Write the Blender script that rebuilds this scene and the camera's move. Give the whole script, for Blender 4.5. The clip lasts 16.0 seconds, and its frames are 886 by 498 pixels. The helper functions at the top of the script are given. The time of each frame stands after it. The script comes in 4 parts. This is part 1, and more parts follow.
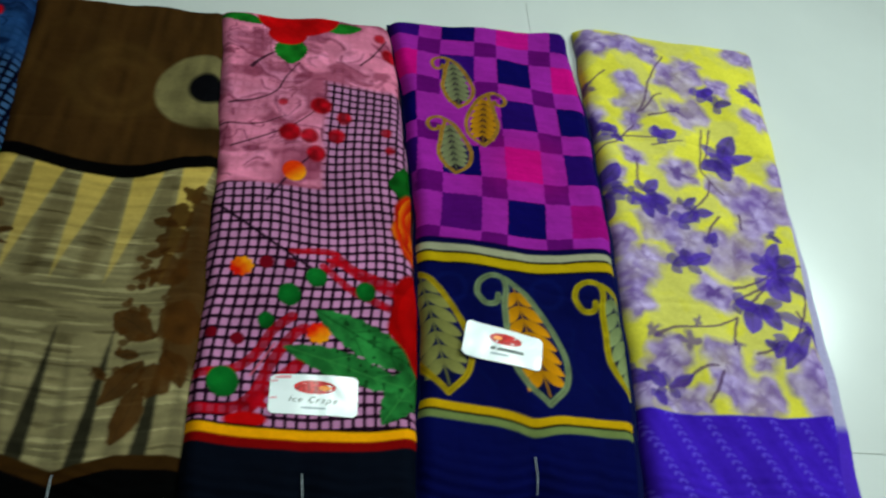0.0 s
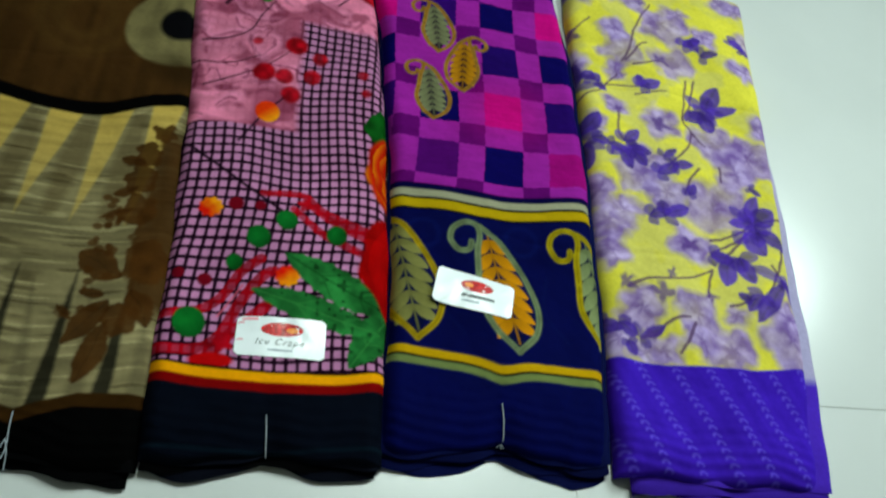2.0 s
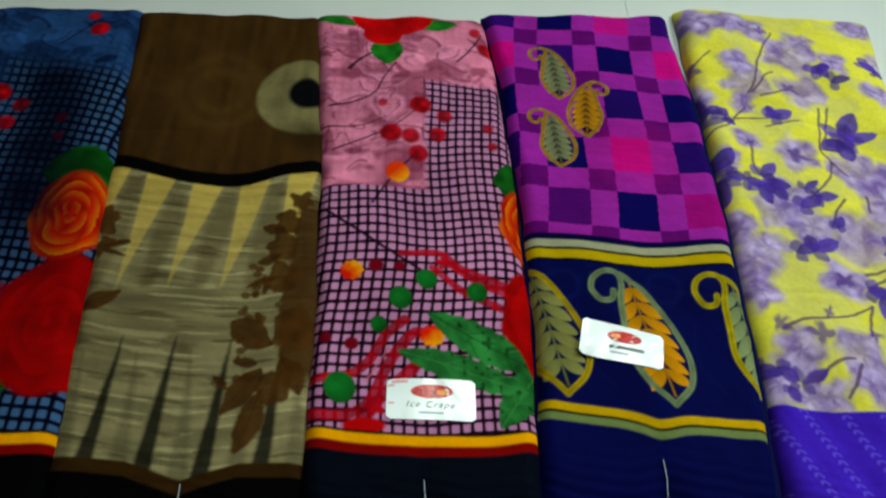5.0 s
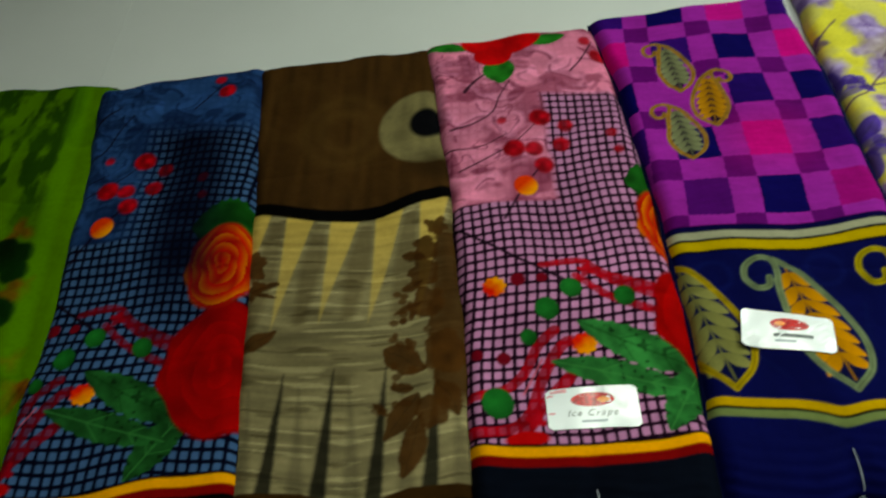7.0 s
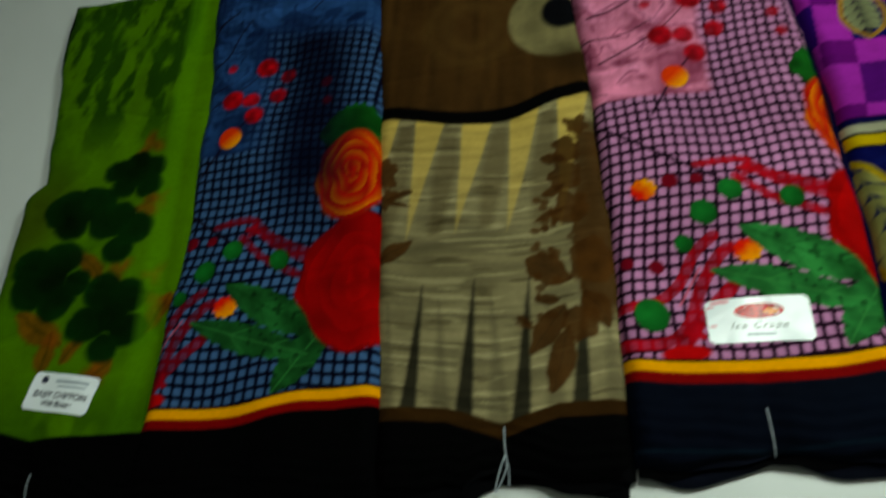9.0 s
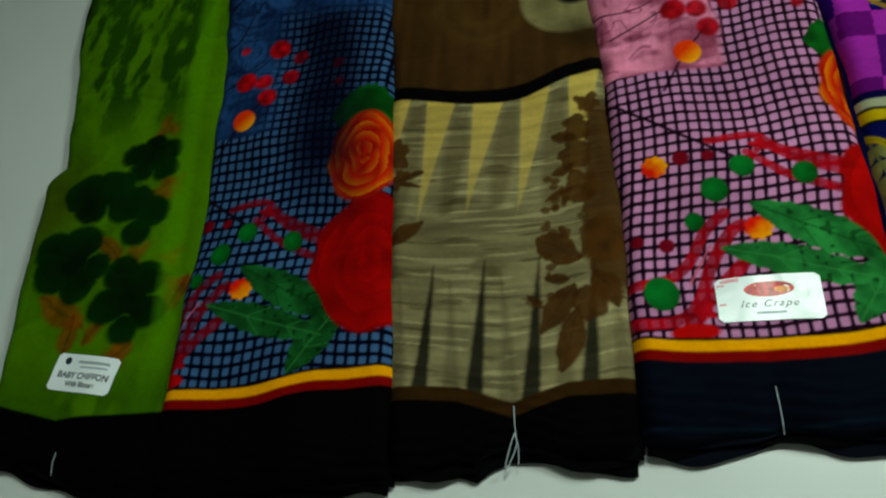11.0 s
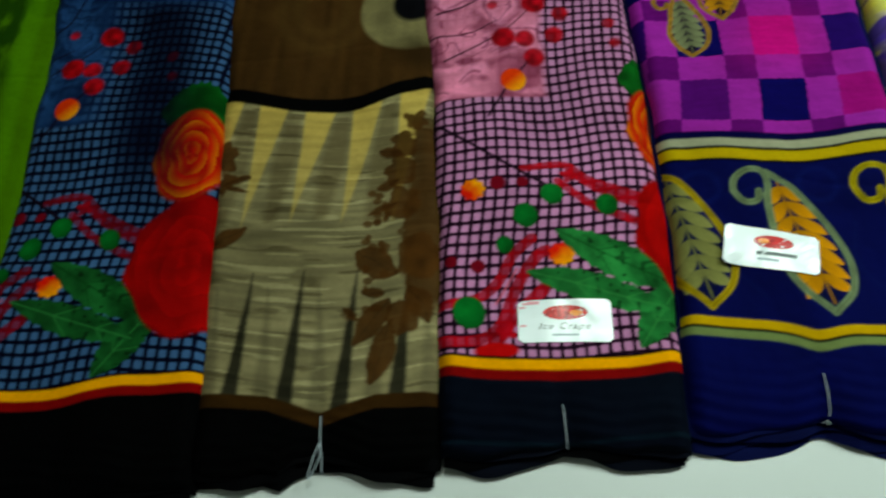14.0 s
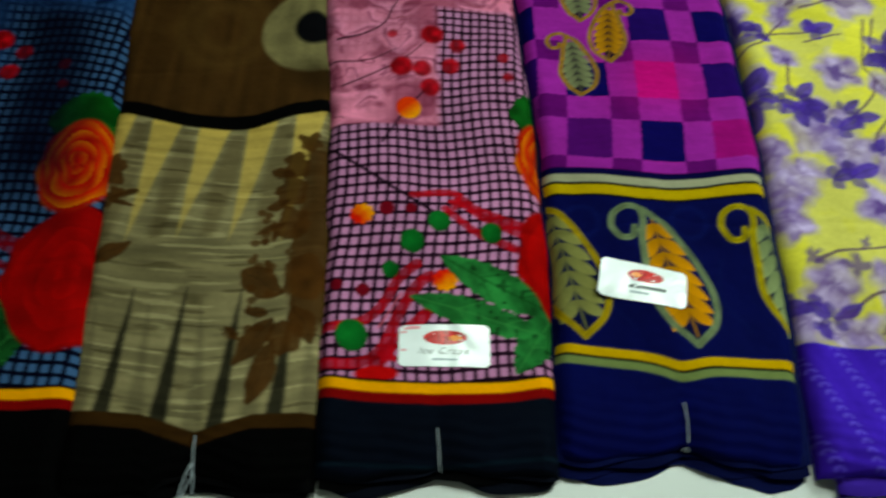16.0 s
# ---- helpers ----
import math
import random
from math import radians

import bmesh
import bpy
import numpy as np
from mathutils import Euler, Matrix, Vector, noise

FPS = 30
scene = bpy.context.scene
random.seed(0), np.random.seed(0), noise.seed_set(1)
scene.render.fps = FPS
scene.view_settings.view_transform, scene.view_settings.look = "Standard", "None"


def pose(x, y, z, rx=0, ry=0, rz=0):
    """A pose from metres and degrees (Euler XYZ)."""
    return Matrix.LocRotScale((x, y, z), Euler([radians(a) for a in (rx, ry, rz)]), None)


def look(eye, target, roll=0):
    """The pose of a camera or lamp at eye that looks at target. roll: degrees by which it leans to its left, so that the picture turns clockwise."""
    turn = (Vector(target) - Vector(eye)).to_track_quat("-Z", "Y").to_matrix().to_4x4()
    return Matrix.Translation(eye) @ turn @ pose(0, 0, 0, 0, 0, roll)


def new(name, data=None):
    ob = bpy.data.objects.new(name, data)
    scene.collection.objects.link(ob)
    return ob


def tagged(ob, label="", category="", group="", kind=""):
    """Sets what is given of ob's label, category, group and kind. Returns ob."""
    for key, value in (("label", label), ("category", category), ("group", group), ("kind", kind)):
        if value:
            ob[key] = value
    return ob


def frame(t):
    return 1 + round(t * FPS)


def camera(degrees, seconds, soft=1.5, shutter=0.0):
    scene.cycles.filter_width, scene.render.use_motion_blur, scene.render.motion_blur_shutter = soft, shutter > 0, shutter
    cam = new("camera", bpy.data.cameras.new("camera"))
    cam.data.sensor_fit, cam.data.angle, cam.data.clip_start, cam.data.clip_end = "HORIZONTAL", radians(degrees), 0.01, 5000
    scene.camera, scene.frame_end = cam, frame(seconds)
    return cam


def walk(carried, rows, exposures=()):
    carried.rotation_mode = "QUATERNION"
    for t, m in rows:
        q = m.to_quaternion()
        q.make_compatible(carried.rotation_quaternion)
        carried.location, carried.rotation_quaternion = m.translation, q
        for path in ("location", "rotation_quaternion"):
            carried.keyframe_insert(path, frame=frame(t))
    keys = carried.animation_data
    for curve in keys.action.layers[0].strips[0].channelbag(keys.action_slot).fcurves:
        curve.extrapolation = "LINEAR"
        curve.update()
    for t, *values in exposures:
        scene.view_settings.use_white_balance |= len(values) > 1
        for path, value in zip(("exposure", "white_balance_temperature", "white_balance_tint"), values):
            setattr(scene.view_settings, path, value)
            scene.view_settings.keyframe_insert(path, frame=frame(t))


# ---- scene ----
# The camera, held by hand over the row of cloths.
cam = camera(57.4, 16.0, soft=2.2, shutter=0.6)
PATH = [
    (0, (0.0820, -0.2834, 0.6317), (0.2503, 0.3241, -0.1446), 17.06),
    (0.5, (0.0918, -0.2851, 0.6337), (0.2833, 0.3327, -0.1290), 19.89),
    (1, (0.0926, -0.2850, 0.6333), (0.2860, 0.3257, -0.1345), 20.48),
    (1.5, (0.0975, -0.2847, 0.6279), (0.2786, 0.3098, -0.1555), 19.56),
    (2, (0.1025, -0.2857, 0.6234), (0.2842, 0.2765, -0.1834), 20.15),
    (2.5, (0.1042, -0.2811, 0.6193), (0.2827, 0.2476, -0.2105), 20.51),
    (3, (0.1010, -0.2788, 0.6177), (0.2647, 0.2457, -0.2178), 19.11),
    (3.5, (0.0991, -0.2753, 0.6148), (0.2472, 0.2403, -0.2291), 17.46),
    (4, (0.0852, -0.2731, 0.6144), (0.2034, 0.2591, -0.2239), 13.51),
    (4.2, (0.0774, -0.2677, 0.6162), (0.1708, 0.2794, -0.2155), 11.15),
    (6.3, (0.0415, -0.2895, 0.6149), (0.0991, 0.3788, -0.1269), 3.93),
    (6.5, (0.0384, -0.2947, 0.6108), (0.0444, 0.3781, -0.1290), -1.31),
    (7, (0.0382, -0.2808, 0.6026), (-0.0354, 0.3577, -0.1634), -9.18),
    (7.5, (0.0300, -0.2741, 0.5955), (-0.0734, 0.3497, -0.1792), -12.10),
    (8, (0.0244, -0.2661, 0.5959), (-0.0805, 0.3157, -0.2106), -13.20),
    (8.5, (0.0130, -0.2592, 0.5910), (-0.1413, 0.3105, -0.2162), -16.70),
    (9, (0.0038, -0.2521, 0.5795), (-0.2065, 0.2824, -0.2391), -22.32),
    (9.2, (0.0031, -0.2511, 0.5741), (-0.2317, 0.2584, -0.2537), -25.31),
    (11.5, (0.0214, -0.2476, 0.5855), (-0.2236, 0.2532, -0.2446), -26.79),
    (12, (0.0227, -0.2461, 0.5863), (-0.2077, 0.2467, -0.2528), -25.50),
    (12.5, (0.0272, -0.2422, 0.5856), (-0.1813, 0.2452, -0.2622), -23.92),
    (13, (0.0376, -0.2379, 0.5889), (-0.1243, 0.2608, -0.2626), -18.28),
    (13.5, (0.0469, -0.2363, 0.5952), (-0.0929, 0.2589, -0.2623), -16.00),
    (14, (0.0606, -0.2366, 0.6000), (-0.0246, 0.2612, -0.2632), -9.84),
    (14.5, (0.0756, -0.2363, 0.6041), (0.0266, 0.2658, -0.2594), -5.93),
    (15, (0.0756, -0.2352, 0.6046), (0.0380, 0.2798, -0.2518), -4.36),
    (15.5, (0.0797, -0.2344, 0.6086), (0.0430, 0.2778, -0.2495), -4.18),
    (15.75, (0.0813, -0.2354, 0.6090), (0.0551, 0.2785, -0.2482), -2.90),
    (16, (0.0876, -0.2393, 0.6105), (0.1035, 0.2814, -0.2431), 2.24),
]
# The phone darkens and warms its picture a little towards the dim end of the row.
EXPOSURES = [(0.0, -0.18, 6550, 9), (4.2, -0.18, 6550, 9), (6.4, -0.26, 7500, 11), (7.5, -0.31, 7350, 9), (9.2, -0.30, 7050, 7), (11.3, -0.30, 6850, 1), (12.5, -0.22, 6750, 1), (14.5, -0.24, 6750, 3), (16.0, -0.23, 6950, 3)]
walk(cam, [(t, look(eye, target, roll)) for t, eye, target, roll in PATH], EXPOSURES)


# ---- light ----
world = bpy.data.worlds.new("daylight")
scene.world = world
world.use_nodes = True
sky = world.node_tree.nodes.new("ShaderNodeTexSky")
sky.sky_type, sky.sun_disc = "NISHITA", False
sky.sun_elevation, sky.sun_rotation = radians(40), radians(90)
world.node_tree.links.new(sky.outputs[0], world.node_tree.nodes["Background"].inputs[0])
world.node_tree.nodes["Background"].inputs[1].default_value = 0.1


def area_lamp(name, eye, target, w, h, power, colour, beam):
    data = bpy.data.lights.new(name, "AREA")
    data.shape, data.size, data.size_y, data.energy, data.color = "RECTANGLE", w, h, power, colour
    data.spread = radians(beam)
    lamp = new(name, data)
    lamp.matrix_world = look(eye, target)
    return lamp


area_lamp("window_lamp", (1.46, 1.05, 1.45), (0.42, 0.05, 0.0), 0.4, 0.4, 10.6, (0.80, 1.0, 0.96), 110)
area_lamp("ceiling_lamp", (0.70, 1.20, 2.6), (0.25, -0.25, 0.0), 0.6, 0.6, 7.0, (0.84, 1.0, 0.94), 64)

# ---- colours and materials ----
PLAN = 0.85  # metres for one unit of the cloths' plan


def rgb(r, g, b):
    """A linear colour from display values 0 to 255."""
    return np.array([v / 12.92 if v <= 0.04045 else ((v + 0.055) / 1.055) ** 2.4 for v in (r / 255, g / 255, b / 255)])


def material(name, colour=(0.5, 0.5, 0.5), rough=0.6, metal=0.0):
    m = bpy.data.materials.new(name)
    m.use_nodes = True
    b = m.node_tree.nodes["Principled BSDF"]
    b.inputs["Base Color"].default_value = (*colour, 1)
    b.inputs["Roughness"].default_value, b.inputs["Metallic"].default_value = rough, metal
    return m, m.node_tree, b


def grain(tree, b, colour_socket, scale, amount, bump_scale, bump, distance=0.0005):
    """Mottles a colour at one scale and roughens the surface at another."""
    coord = tree.nodes.new("ShaderNodeTexCoord")
    n1, n2 = tree.nodes.new("ShaderNodeTexNoise"), tree.nodes.new("ShaderNodeTexNoise")
    n1.inputs["Scale"].default_value, n1.inputs["Detail"].default_value = scale, 6
    n2.inputs["Scale"].default_value, n2.inputs["Detail"].default_value = bump_scale, 4
    for n in (n1, n2):
        tree.links.new(coord.outputs["Object"], n.inputs["Vector"])
    span = tree.nodes.new("ShaderNodeMapRange")
    span.inputs["From Min"].default_value, span.inputs["From Max"].default_value = 0.3, 0.7
    span.inputs["To Min"].default_value, span.inputs["To Max"].default_value = 1 - amount, 1 + amount
    tree.links.new(n1.outputs["Fac"], span.inputs["Value"])
    mul = tree.nodes.new("ShaderNodeVectorMath")
    mul.operation = "MULTIPLY"
    if colour_socket is None:
        mul.inputs[0].default_value = b.inputs["Base Color"].default_value[:3]
    else:
        tree.links.new(colour_socket, mul.inputs[0])
    tree.links.new(span.outputs[0], mul.inputs[1])
    tree.links.new(mul.outputs[0], b.inputs["Base Color"])
    bm = tree.nodes.new("ShaderNodeBump")
    bm.inputs["Strength"].default_value, bm.inputs["Distance"].default_value = bump, distance
    tree.links.new(n2.outputs["Fac"], bm.inputs["Height"])
    tree.links.new(bm.outputs[0], b.inputs["Normal"])


def printed_cloth(name, rough, sheen):
    m, tree, b = material(name, rough=rough)
    a = tree.nodes.new("ShaderNodeAttribute")
    a.attribute_name = "print"
    grain(tree, b, a.outputs["Color"], 260, 0.06, 900, 0.35)
    b.inputs["Sheen Weight"].default_value = sheen
    b.inputs["Specular IOR Level"].default_value = 0.03
    return m


def plain_material(name, colour, rough, scale=60, amount=0.1, bump_scale=400, bump=0.2, spec=0.4):
    m, tree, b = material(name, colour, rough)
    grain(tree, b, None, scale, amount, bump_scale, bump)
    b.inputs["Specular IOR Level"].default_value = spec
    return m


CREPE = printed_cloth("printed_crepe", 0.85, 0.0)
WALL_PAINT = plain_material("wall_paint", (0.72, 0.71, 0.67), 0.8, 8, 0.04, 150, 0.3)
JOINT = plain_material("tile_joint", (0.58, 0.6, 0.58), 0.9)
PAPER = plain_material("sticker_paper", (0.90, 0.94, 0.97), 0.28, 40, 0.02, 300, 0.05, 0.55)
THREAD = plain_material("white_thread", (0.42, 0.47, 0.52), 0.6)
INK_RED = plain_material("red_ink", rgb(205, 25, 25), 0.3, 300, 0.5)
INK_GOLD = plain_material("gold_ink", rgb(250, 150, 60), 0.3, 300, 0.4)
INK_GREY = plain_material("grey_ink", rgb(95, 105, 105), 0.5)
INK_DARK = plain_material("dark_ink", rgb(30, 38, 60), 0.5)
INK_PALE = plain_material("pale_ink", rgb(165, 178, 188), 0.5)
INK_PINK = plain_material("pink_ink", rgb(240, 170, 180), 0.5, 500, 0.2)


def tile_material():
    m, tree, b = material("white_glazed_tile", (0.66, 0.68, 0.665), 0.22)
    grain(tree, b, None, 5, 0.035, 30, 0.04, 0.001)
    info = tree.nodes.new("ShaderNodeObjectInfo")
    r = tree.nodes.new("ShaderNodeMapRange")
    r.inputs["To Min"].default_value, r.inputs["To Max"].default_value = 0.2, 0.28
    tree.links.new(info.outputs["Random"], r.inputs["Value"])
    tree.links.new(r.outputs[0], b.inputs["Roughness"])
    return m


TILE = tile_material()


# ---- mesh helpers ----
def part(name, bm, mat, parent, label=""):
    me = bpy.data.meshes.new(name)
    bm.to_mesh(me)
    bm.free()
    me.materials.append(mat)
    ob = new(name, me)
    ob.parent = parent
    return tagged(ob, label)


def box(x0, x1, y0, y1, z0, z1, bevel=0.0):
    bm = bmesh.new()
    bmesh.ops.create_cube(bm, size=1)
    for v in bm.verts:
        v.co = ((x0 + x1) / 2 + v.co.x * (x1 - x0), (y0 + y1) / 2 + v.co.y * (y1 - y0), (z0 + z1) / 2 + v.co.z * (z1 - z0))
    if bevel:
        bmesh.ops.bevel(bm, geom=bm.edges[:], offset=bevel, segments=2, affect="EDGES")
    return bm


def grid_mesh(name, x, y, z, keep=None, colour=None, smooth=True):
    """A mesh from grids of places; keep picks its faces; colour is its print."""
    rows, cols = x.shape
    n = np.arange(rows * cols).reshape(rows, cols)
    quads = np.stack([n[:-1, :-1], n[:-1, 1:], n[1:, 1:], n[1:, :-1]], -1).reshape(-1, 4)
    if keep is not None:
        quads = quads[keep.reshape(-1)]
    used, quads = np.unique(quads, return_inverse=True)
    quads = quads.reshape(-1, 4)
    co = np.stack([x, y, z], -1).reshape(-1, 3)[used]
    me = bpy.data.meshes.new(name)
    me.vertices.add(len(co))
    me.vertices.foreach_set("co", co.ravel())
    me.loops.add(quads.size)
    me.loops.foreach_set("vertex_index", quads.ravel())
    me.polygons.add(len(quads))
    me.polygons.foreach_set("loop_start", np.arange(len(quads)) * 4)
    me.update(calc_edges=True)
    me.polygons.foreach_set("use_smooth", np.full(len(quads), smooth))
    if colour is not None:
        att = me.color_attributes.new("print", "FLOAT_COLOR", "POINT")
        c = np.concatenate([np.clip(colour.reshape(-1, 3)[used], 0, 1), np.ones((len(used), 1))], 1)
        att.data.foreach_set("color", c.ravel())
    return me


def tube(points, radius, sides=6):
    """A thread through the points."""
    bm = bmesh.new()
    rings = []
    for i, p in enumerate(points):
        a, b = Vector(points[max(i - 1, 0)]), Vector(points[min(i + 1, len(points) - 1)])
        ahead = (b - a).normalized()
        side = ahead.cross(Vector((0, 0, 1)))
        side = side.normalized() if side.length > 1e-4 else Vector((1, 0, 0))
        up = side.cross(ahead)
        rings.append([bm.verts.new(Vector(p) + radius * (math.cos(k * 2 * math.pi / sides) * side + math.sin(k * 2 * math.pi / sides) * up)) for k in range(sides)])
    for r, s in zip(rings, rings[1:]):
        for k in range(sides):
            bm.faces.new((r[k], r[(k + 1) % sides], s[(k + 1) % sides], s[k]))
    bm.faces.new(rings[0][::-1])
    bm.faces.new(rings[-1])
    return bm


# ---- painting of prints: all in plan units ----
LATTICE = [np.random.RandomState(s).rand(97, 97) for s in range(12)]


def vnoise(x, y, scale, seed=0):
    """Smooth value noise, 0 to 1; scale is the size of its blots."""
    g = LATTICE[seed % 12]
    x, y = x / scale + 31.7 * seed + 50, y / scale + 17.3 * seed + 50
    i, j = np.floor(x).astype(int), np.floor(y).astype(int)
    f, h = x - i, y - j
    f, h = f * f * (3 - 2 * f), h * h * (3 - 2 * h)
    i0, i1, j0, j1 = i % 97, (i + 1) % 97, j % 97, (j + 1) % 97
    return (g[i0, j0] * (1 - f) + g[i1, j0] * f) * (1 - h) + (g[i0, j1] * (1 - f) + g[i1, j1] * f) * h


def fbm(x, y, scale, seed=0):
    return (vnoise(x, y, scale, seed) + 0.5 * vnoise(x, y, scale / 2.1, seed + 1) + 0.25 * vnoise(x, y, scale / 4.3, seed + 2)) / 1.75


def inside(d, soft=0.0016):
    return np.clip(0.5 - d / soft, 0, 1)


def over(c, mask, colour):
    m = mask[..., None]
    return c * (1 - m) + m * colour


def disc(x, y, cx, cy, rx, ry=None, turn=0.0, soft=0.002):
    ry = ry or rx
    ca, sa = math.cos(radians(turn)), math.sin(radians(turn))
    u, v = (x - cx) * ca + (y - cy) * sa, -(x - cx) * sa + (y - cy) * ca
    return inside((np.hypot(u / rx, v / ry) - 1) * min(rx, ry), soft)


def stroke(x, y, points, width, end=None, soft=0.0016):
    """A line through the points, which may taper to the width end."""
    best = np.full(x.shape, 9.0)
    n = len(points) - 1
    end = width if end is None else end
    for k, ((ax, ay), (bx, by)) in enumerate(zip(points, points[1:])):
        dx, dy = bx - ax, by - ay
        t = np.clip(((x - ax) * dx + (y - ay) * dy) / (dx * dx + dy * dy + 1e-12), 0, 1)
        w = width + (end - width) * (k + t) / n
        best = np.minimum(best, np.hypot(x - ax - t * dx, y - ay - t * dy) - w / 2)
    return inside(best, soft)


def bend(points, steps=24):
    """A smooth curve through the points."""
    p = np.array(points, float)
    t = np.linspace(0, len(p) - 1, steps)
    k = np.clip(t.astype(int), 0, len(p) - 2)
    f = (t - k)[:, None]
    q = np.vstack([2 * p[0] - p[1], p, 2 * p[-1] - p[-2]])
    a, b, c, d = q[k], q[k + 1], q[k + 2], q[k + 3]
    return [tuple(v) for v in 0.5 * (2 * b + (c - a) * f + (2 * a - 5 * b + 4 * c - d) * f**2 + (3 * b - a - 3 * c + d) * f**3)]


def leaf_shape(x, y, a, b, width, ragged=0.0, soft=0.002):
    """A pointed leaf from a to b, its mask and its place along and across."""
    dx, dy = b[0] - a[0], b[1] - a[1]
    n = math.hypot(dx, dy)
    t, s = ((x - a[0]) * dx + (y - a[1]) * dy) / n**2, ((y - a[1]) * dx - (x - a[0]) * dy) / n
    half = width / 2 * np.sin(np.pi * np.clip(t, 0, 1)) ** 0.75
    if ragged:
        half = half * (1 - ragged * np.abs(np.sin(t * 26)))
    d = np.where((t < 0) | (t > 1), 1.0, np.abs(s) - half)
    return inside(d, soft), t, s


def blossom(x, y, cx, cy, r, lobes=5, turn=0.0, deep=0.3, soft=0.004):
    a, d = np.arctan2(y - cy, x - cx), np.hypot(x - cx, y - cy)
    return inside(d - r * (1 - deep + deep * np.cos(lobes * (a + turn))), soft)


def line_along(points):
    """The quadratic through three (along, across) places."""
    (a, p), (b, q), (c, r) = points
    return lambda y: p * (y - b) * (y - c) / ((a - b) * (a - c)) + q * (y - a) * (y - c) / ((b - a) * (b - c)) + r * (y - a) * (y - b) / ((c - a) * (c - b))


# -- the grid with flowers, in two colourways --
def flower_grid(x, y, ground, ink, patch, patch_dark, blossom_red, gap=0.30, top_bloom=True):
    cell, tall = 0.0106, 0.0122
    wx, wy = x + 0.003 * np.sin(y * 23) + 0.003 * np.sin(y * 11 + x * 9 + 1), y + 0.004 * np.sin(x * 21 + y * 5) + 0.002 * np.sin(x * 50 + 2)
    fx, fy = np.abs((wx / cell) % 1 - 0.5), np.abs((wy / tall) % 1 - 0.5)
    line = np.clip(((fx**6 + fy**6) ** (1 / 6) - gap + 0.05 * (vnoise(x, y, 0.01, 5) - 0.5)) / 0.10, 0, 1)
    tone = 0.72 + 0.5 * fbm(x, y, 0.09, 3)
    c = ground * tone[..., None]
    c = over(c, line, ink)
    # the watercolour patch behind the twigs
    wob = 0.004 * (vnoise(x, y, 0.02, 9) - 0.5)
    blur = 0.010 if top_bloom else 0.034
    edge = np.maximum(inside(0.482 - y + wob, blur), inside(x - 0.108 - 0.02 * (0.47 - y) + wob, blur)) * inside(0.300 + 0.015 * (x + 0.02) - y, 0.003)
    n = fbm(x, y, 0.05, 5)
    wx, wy = x + 0.02 * (vnoise(x, y, 0.03, 1) - 0.5), y + 0.02 * (vnoise(x, y, 0.03, 4) - 0.5)
    p = patch * (0.55 + 0.7 * n)[..., None]
    for k in range(26):
        rr = np.random.RandomState(40 + k)
        cx, cy, r = -0.05 + 0.26 * rr.rand(), 0.30 + 0.33 * rr.rand(), 0.012 + 0.022 * rr.rand()
        d = np.hypot((wx - cx) * (1 + rr.rand()), wy - cy) / r
        p = over(p, np.clip(1 - d, 0, 1) * 0.55, np.clip(patch * 1.3, 0, 1) if k % 2 else patch * 0.55 + patch_dark * 0.25)
    for k in range(70):
        rr = np.random.RandomState(90 + k)
        px, py, a, r = -0.05 + 0.26 * rr.rand(), 0.30 + 0.33 * rr.rand(), rr.rand() * 6.3, 0.014 + 0.02 * rr.rand()
        m, t, q = leaf_shape(wx, wy, (px, py), (px + r * math.cos(a), py + r * math.sin(a)), r * (0.22 + 0.3 * rr.rand()), 0, 0.004)
        p = over(p, m * (0.35 + 0.4 * rr.rand()), patch_dark if k % 3 else np.clip(patch * 1.35, 0, 1))
    ridge = np.abs(fbm(x, y * 1.3, 0.05, 7) - 0.5)
    p = over(p, np.clip(1 - ridge / 0.012, 0, 1) * 0.75 * (vnoise(x, y, 0.05, 2) > 0.42), patch_dark)
    p = over(p, np.clip((vnoise(x, y, 0.028, 8) - 0.60) * 4, 0, 0.75), patch_dark * 0.6 + patch * 0.35)
    # washes and petal outlines
    p = over(p, np.clip((fbm(wx * 0.8 + wy * 0.5, wy * 1.2 - wx * 0.5, 0.032, 12) - 0.50) * 5.0, 0, 0.72), patch_dark * 0.7 + patch * 0.22)
    for k in range(46):
        rr = np.random.RandomState(300 + k)
        cx, cy, r, a = -0.03 + 0.24 * rr.rand(), 0.31 + 0.29 * rr.rand(), 0.014 + 0.026 * rr.rand(), rr.rand() * 6.3
        arc = bend([(cx + r * math.cos(a + q * 0.5), cy + 0.8 * r * math.sin(a + q * 0.5)) for q in range(4)])
        p = over(p, stroke(wx, wy, [(u + 0.003, v + 0.004) for u, v in arc], 0.010, 0.003, 0.012) * 0.4, np.clip(patch * 1.5, 0, 1))
        p = over(p, stroke(wx, wy, arc, 0.0014 + 0.0034 * rr.rand(), 0.0008, 0.004) * (0.5 + 0.4 * rr.rand()), patch_dark * (0.7 + 0.5 * rr.rand()))
    edge = edge * (0.86 + 0.14 * vnoise(x, y, 0.02, 9))
    c = over(c, edge, p)
    dark, berry, maroon = rgb(40, 14, 38), blossom_red, rgb(135, 18, 48)
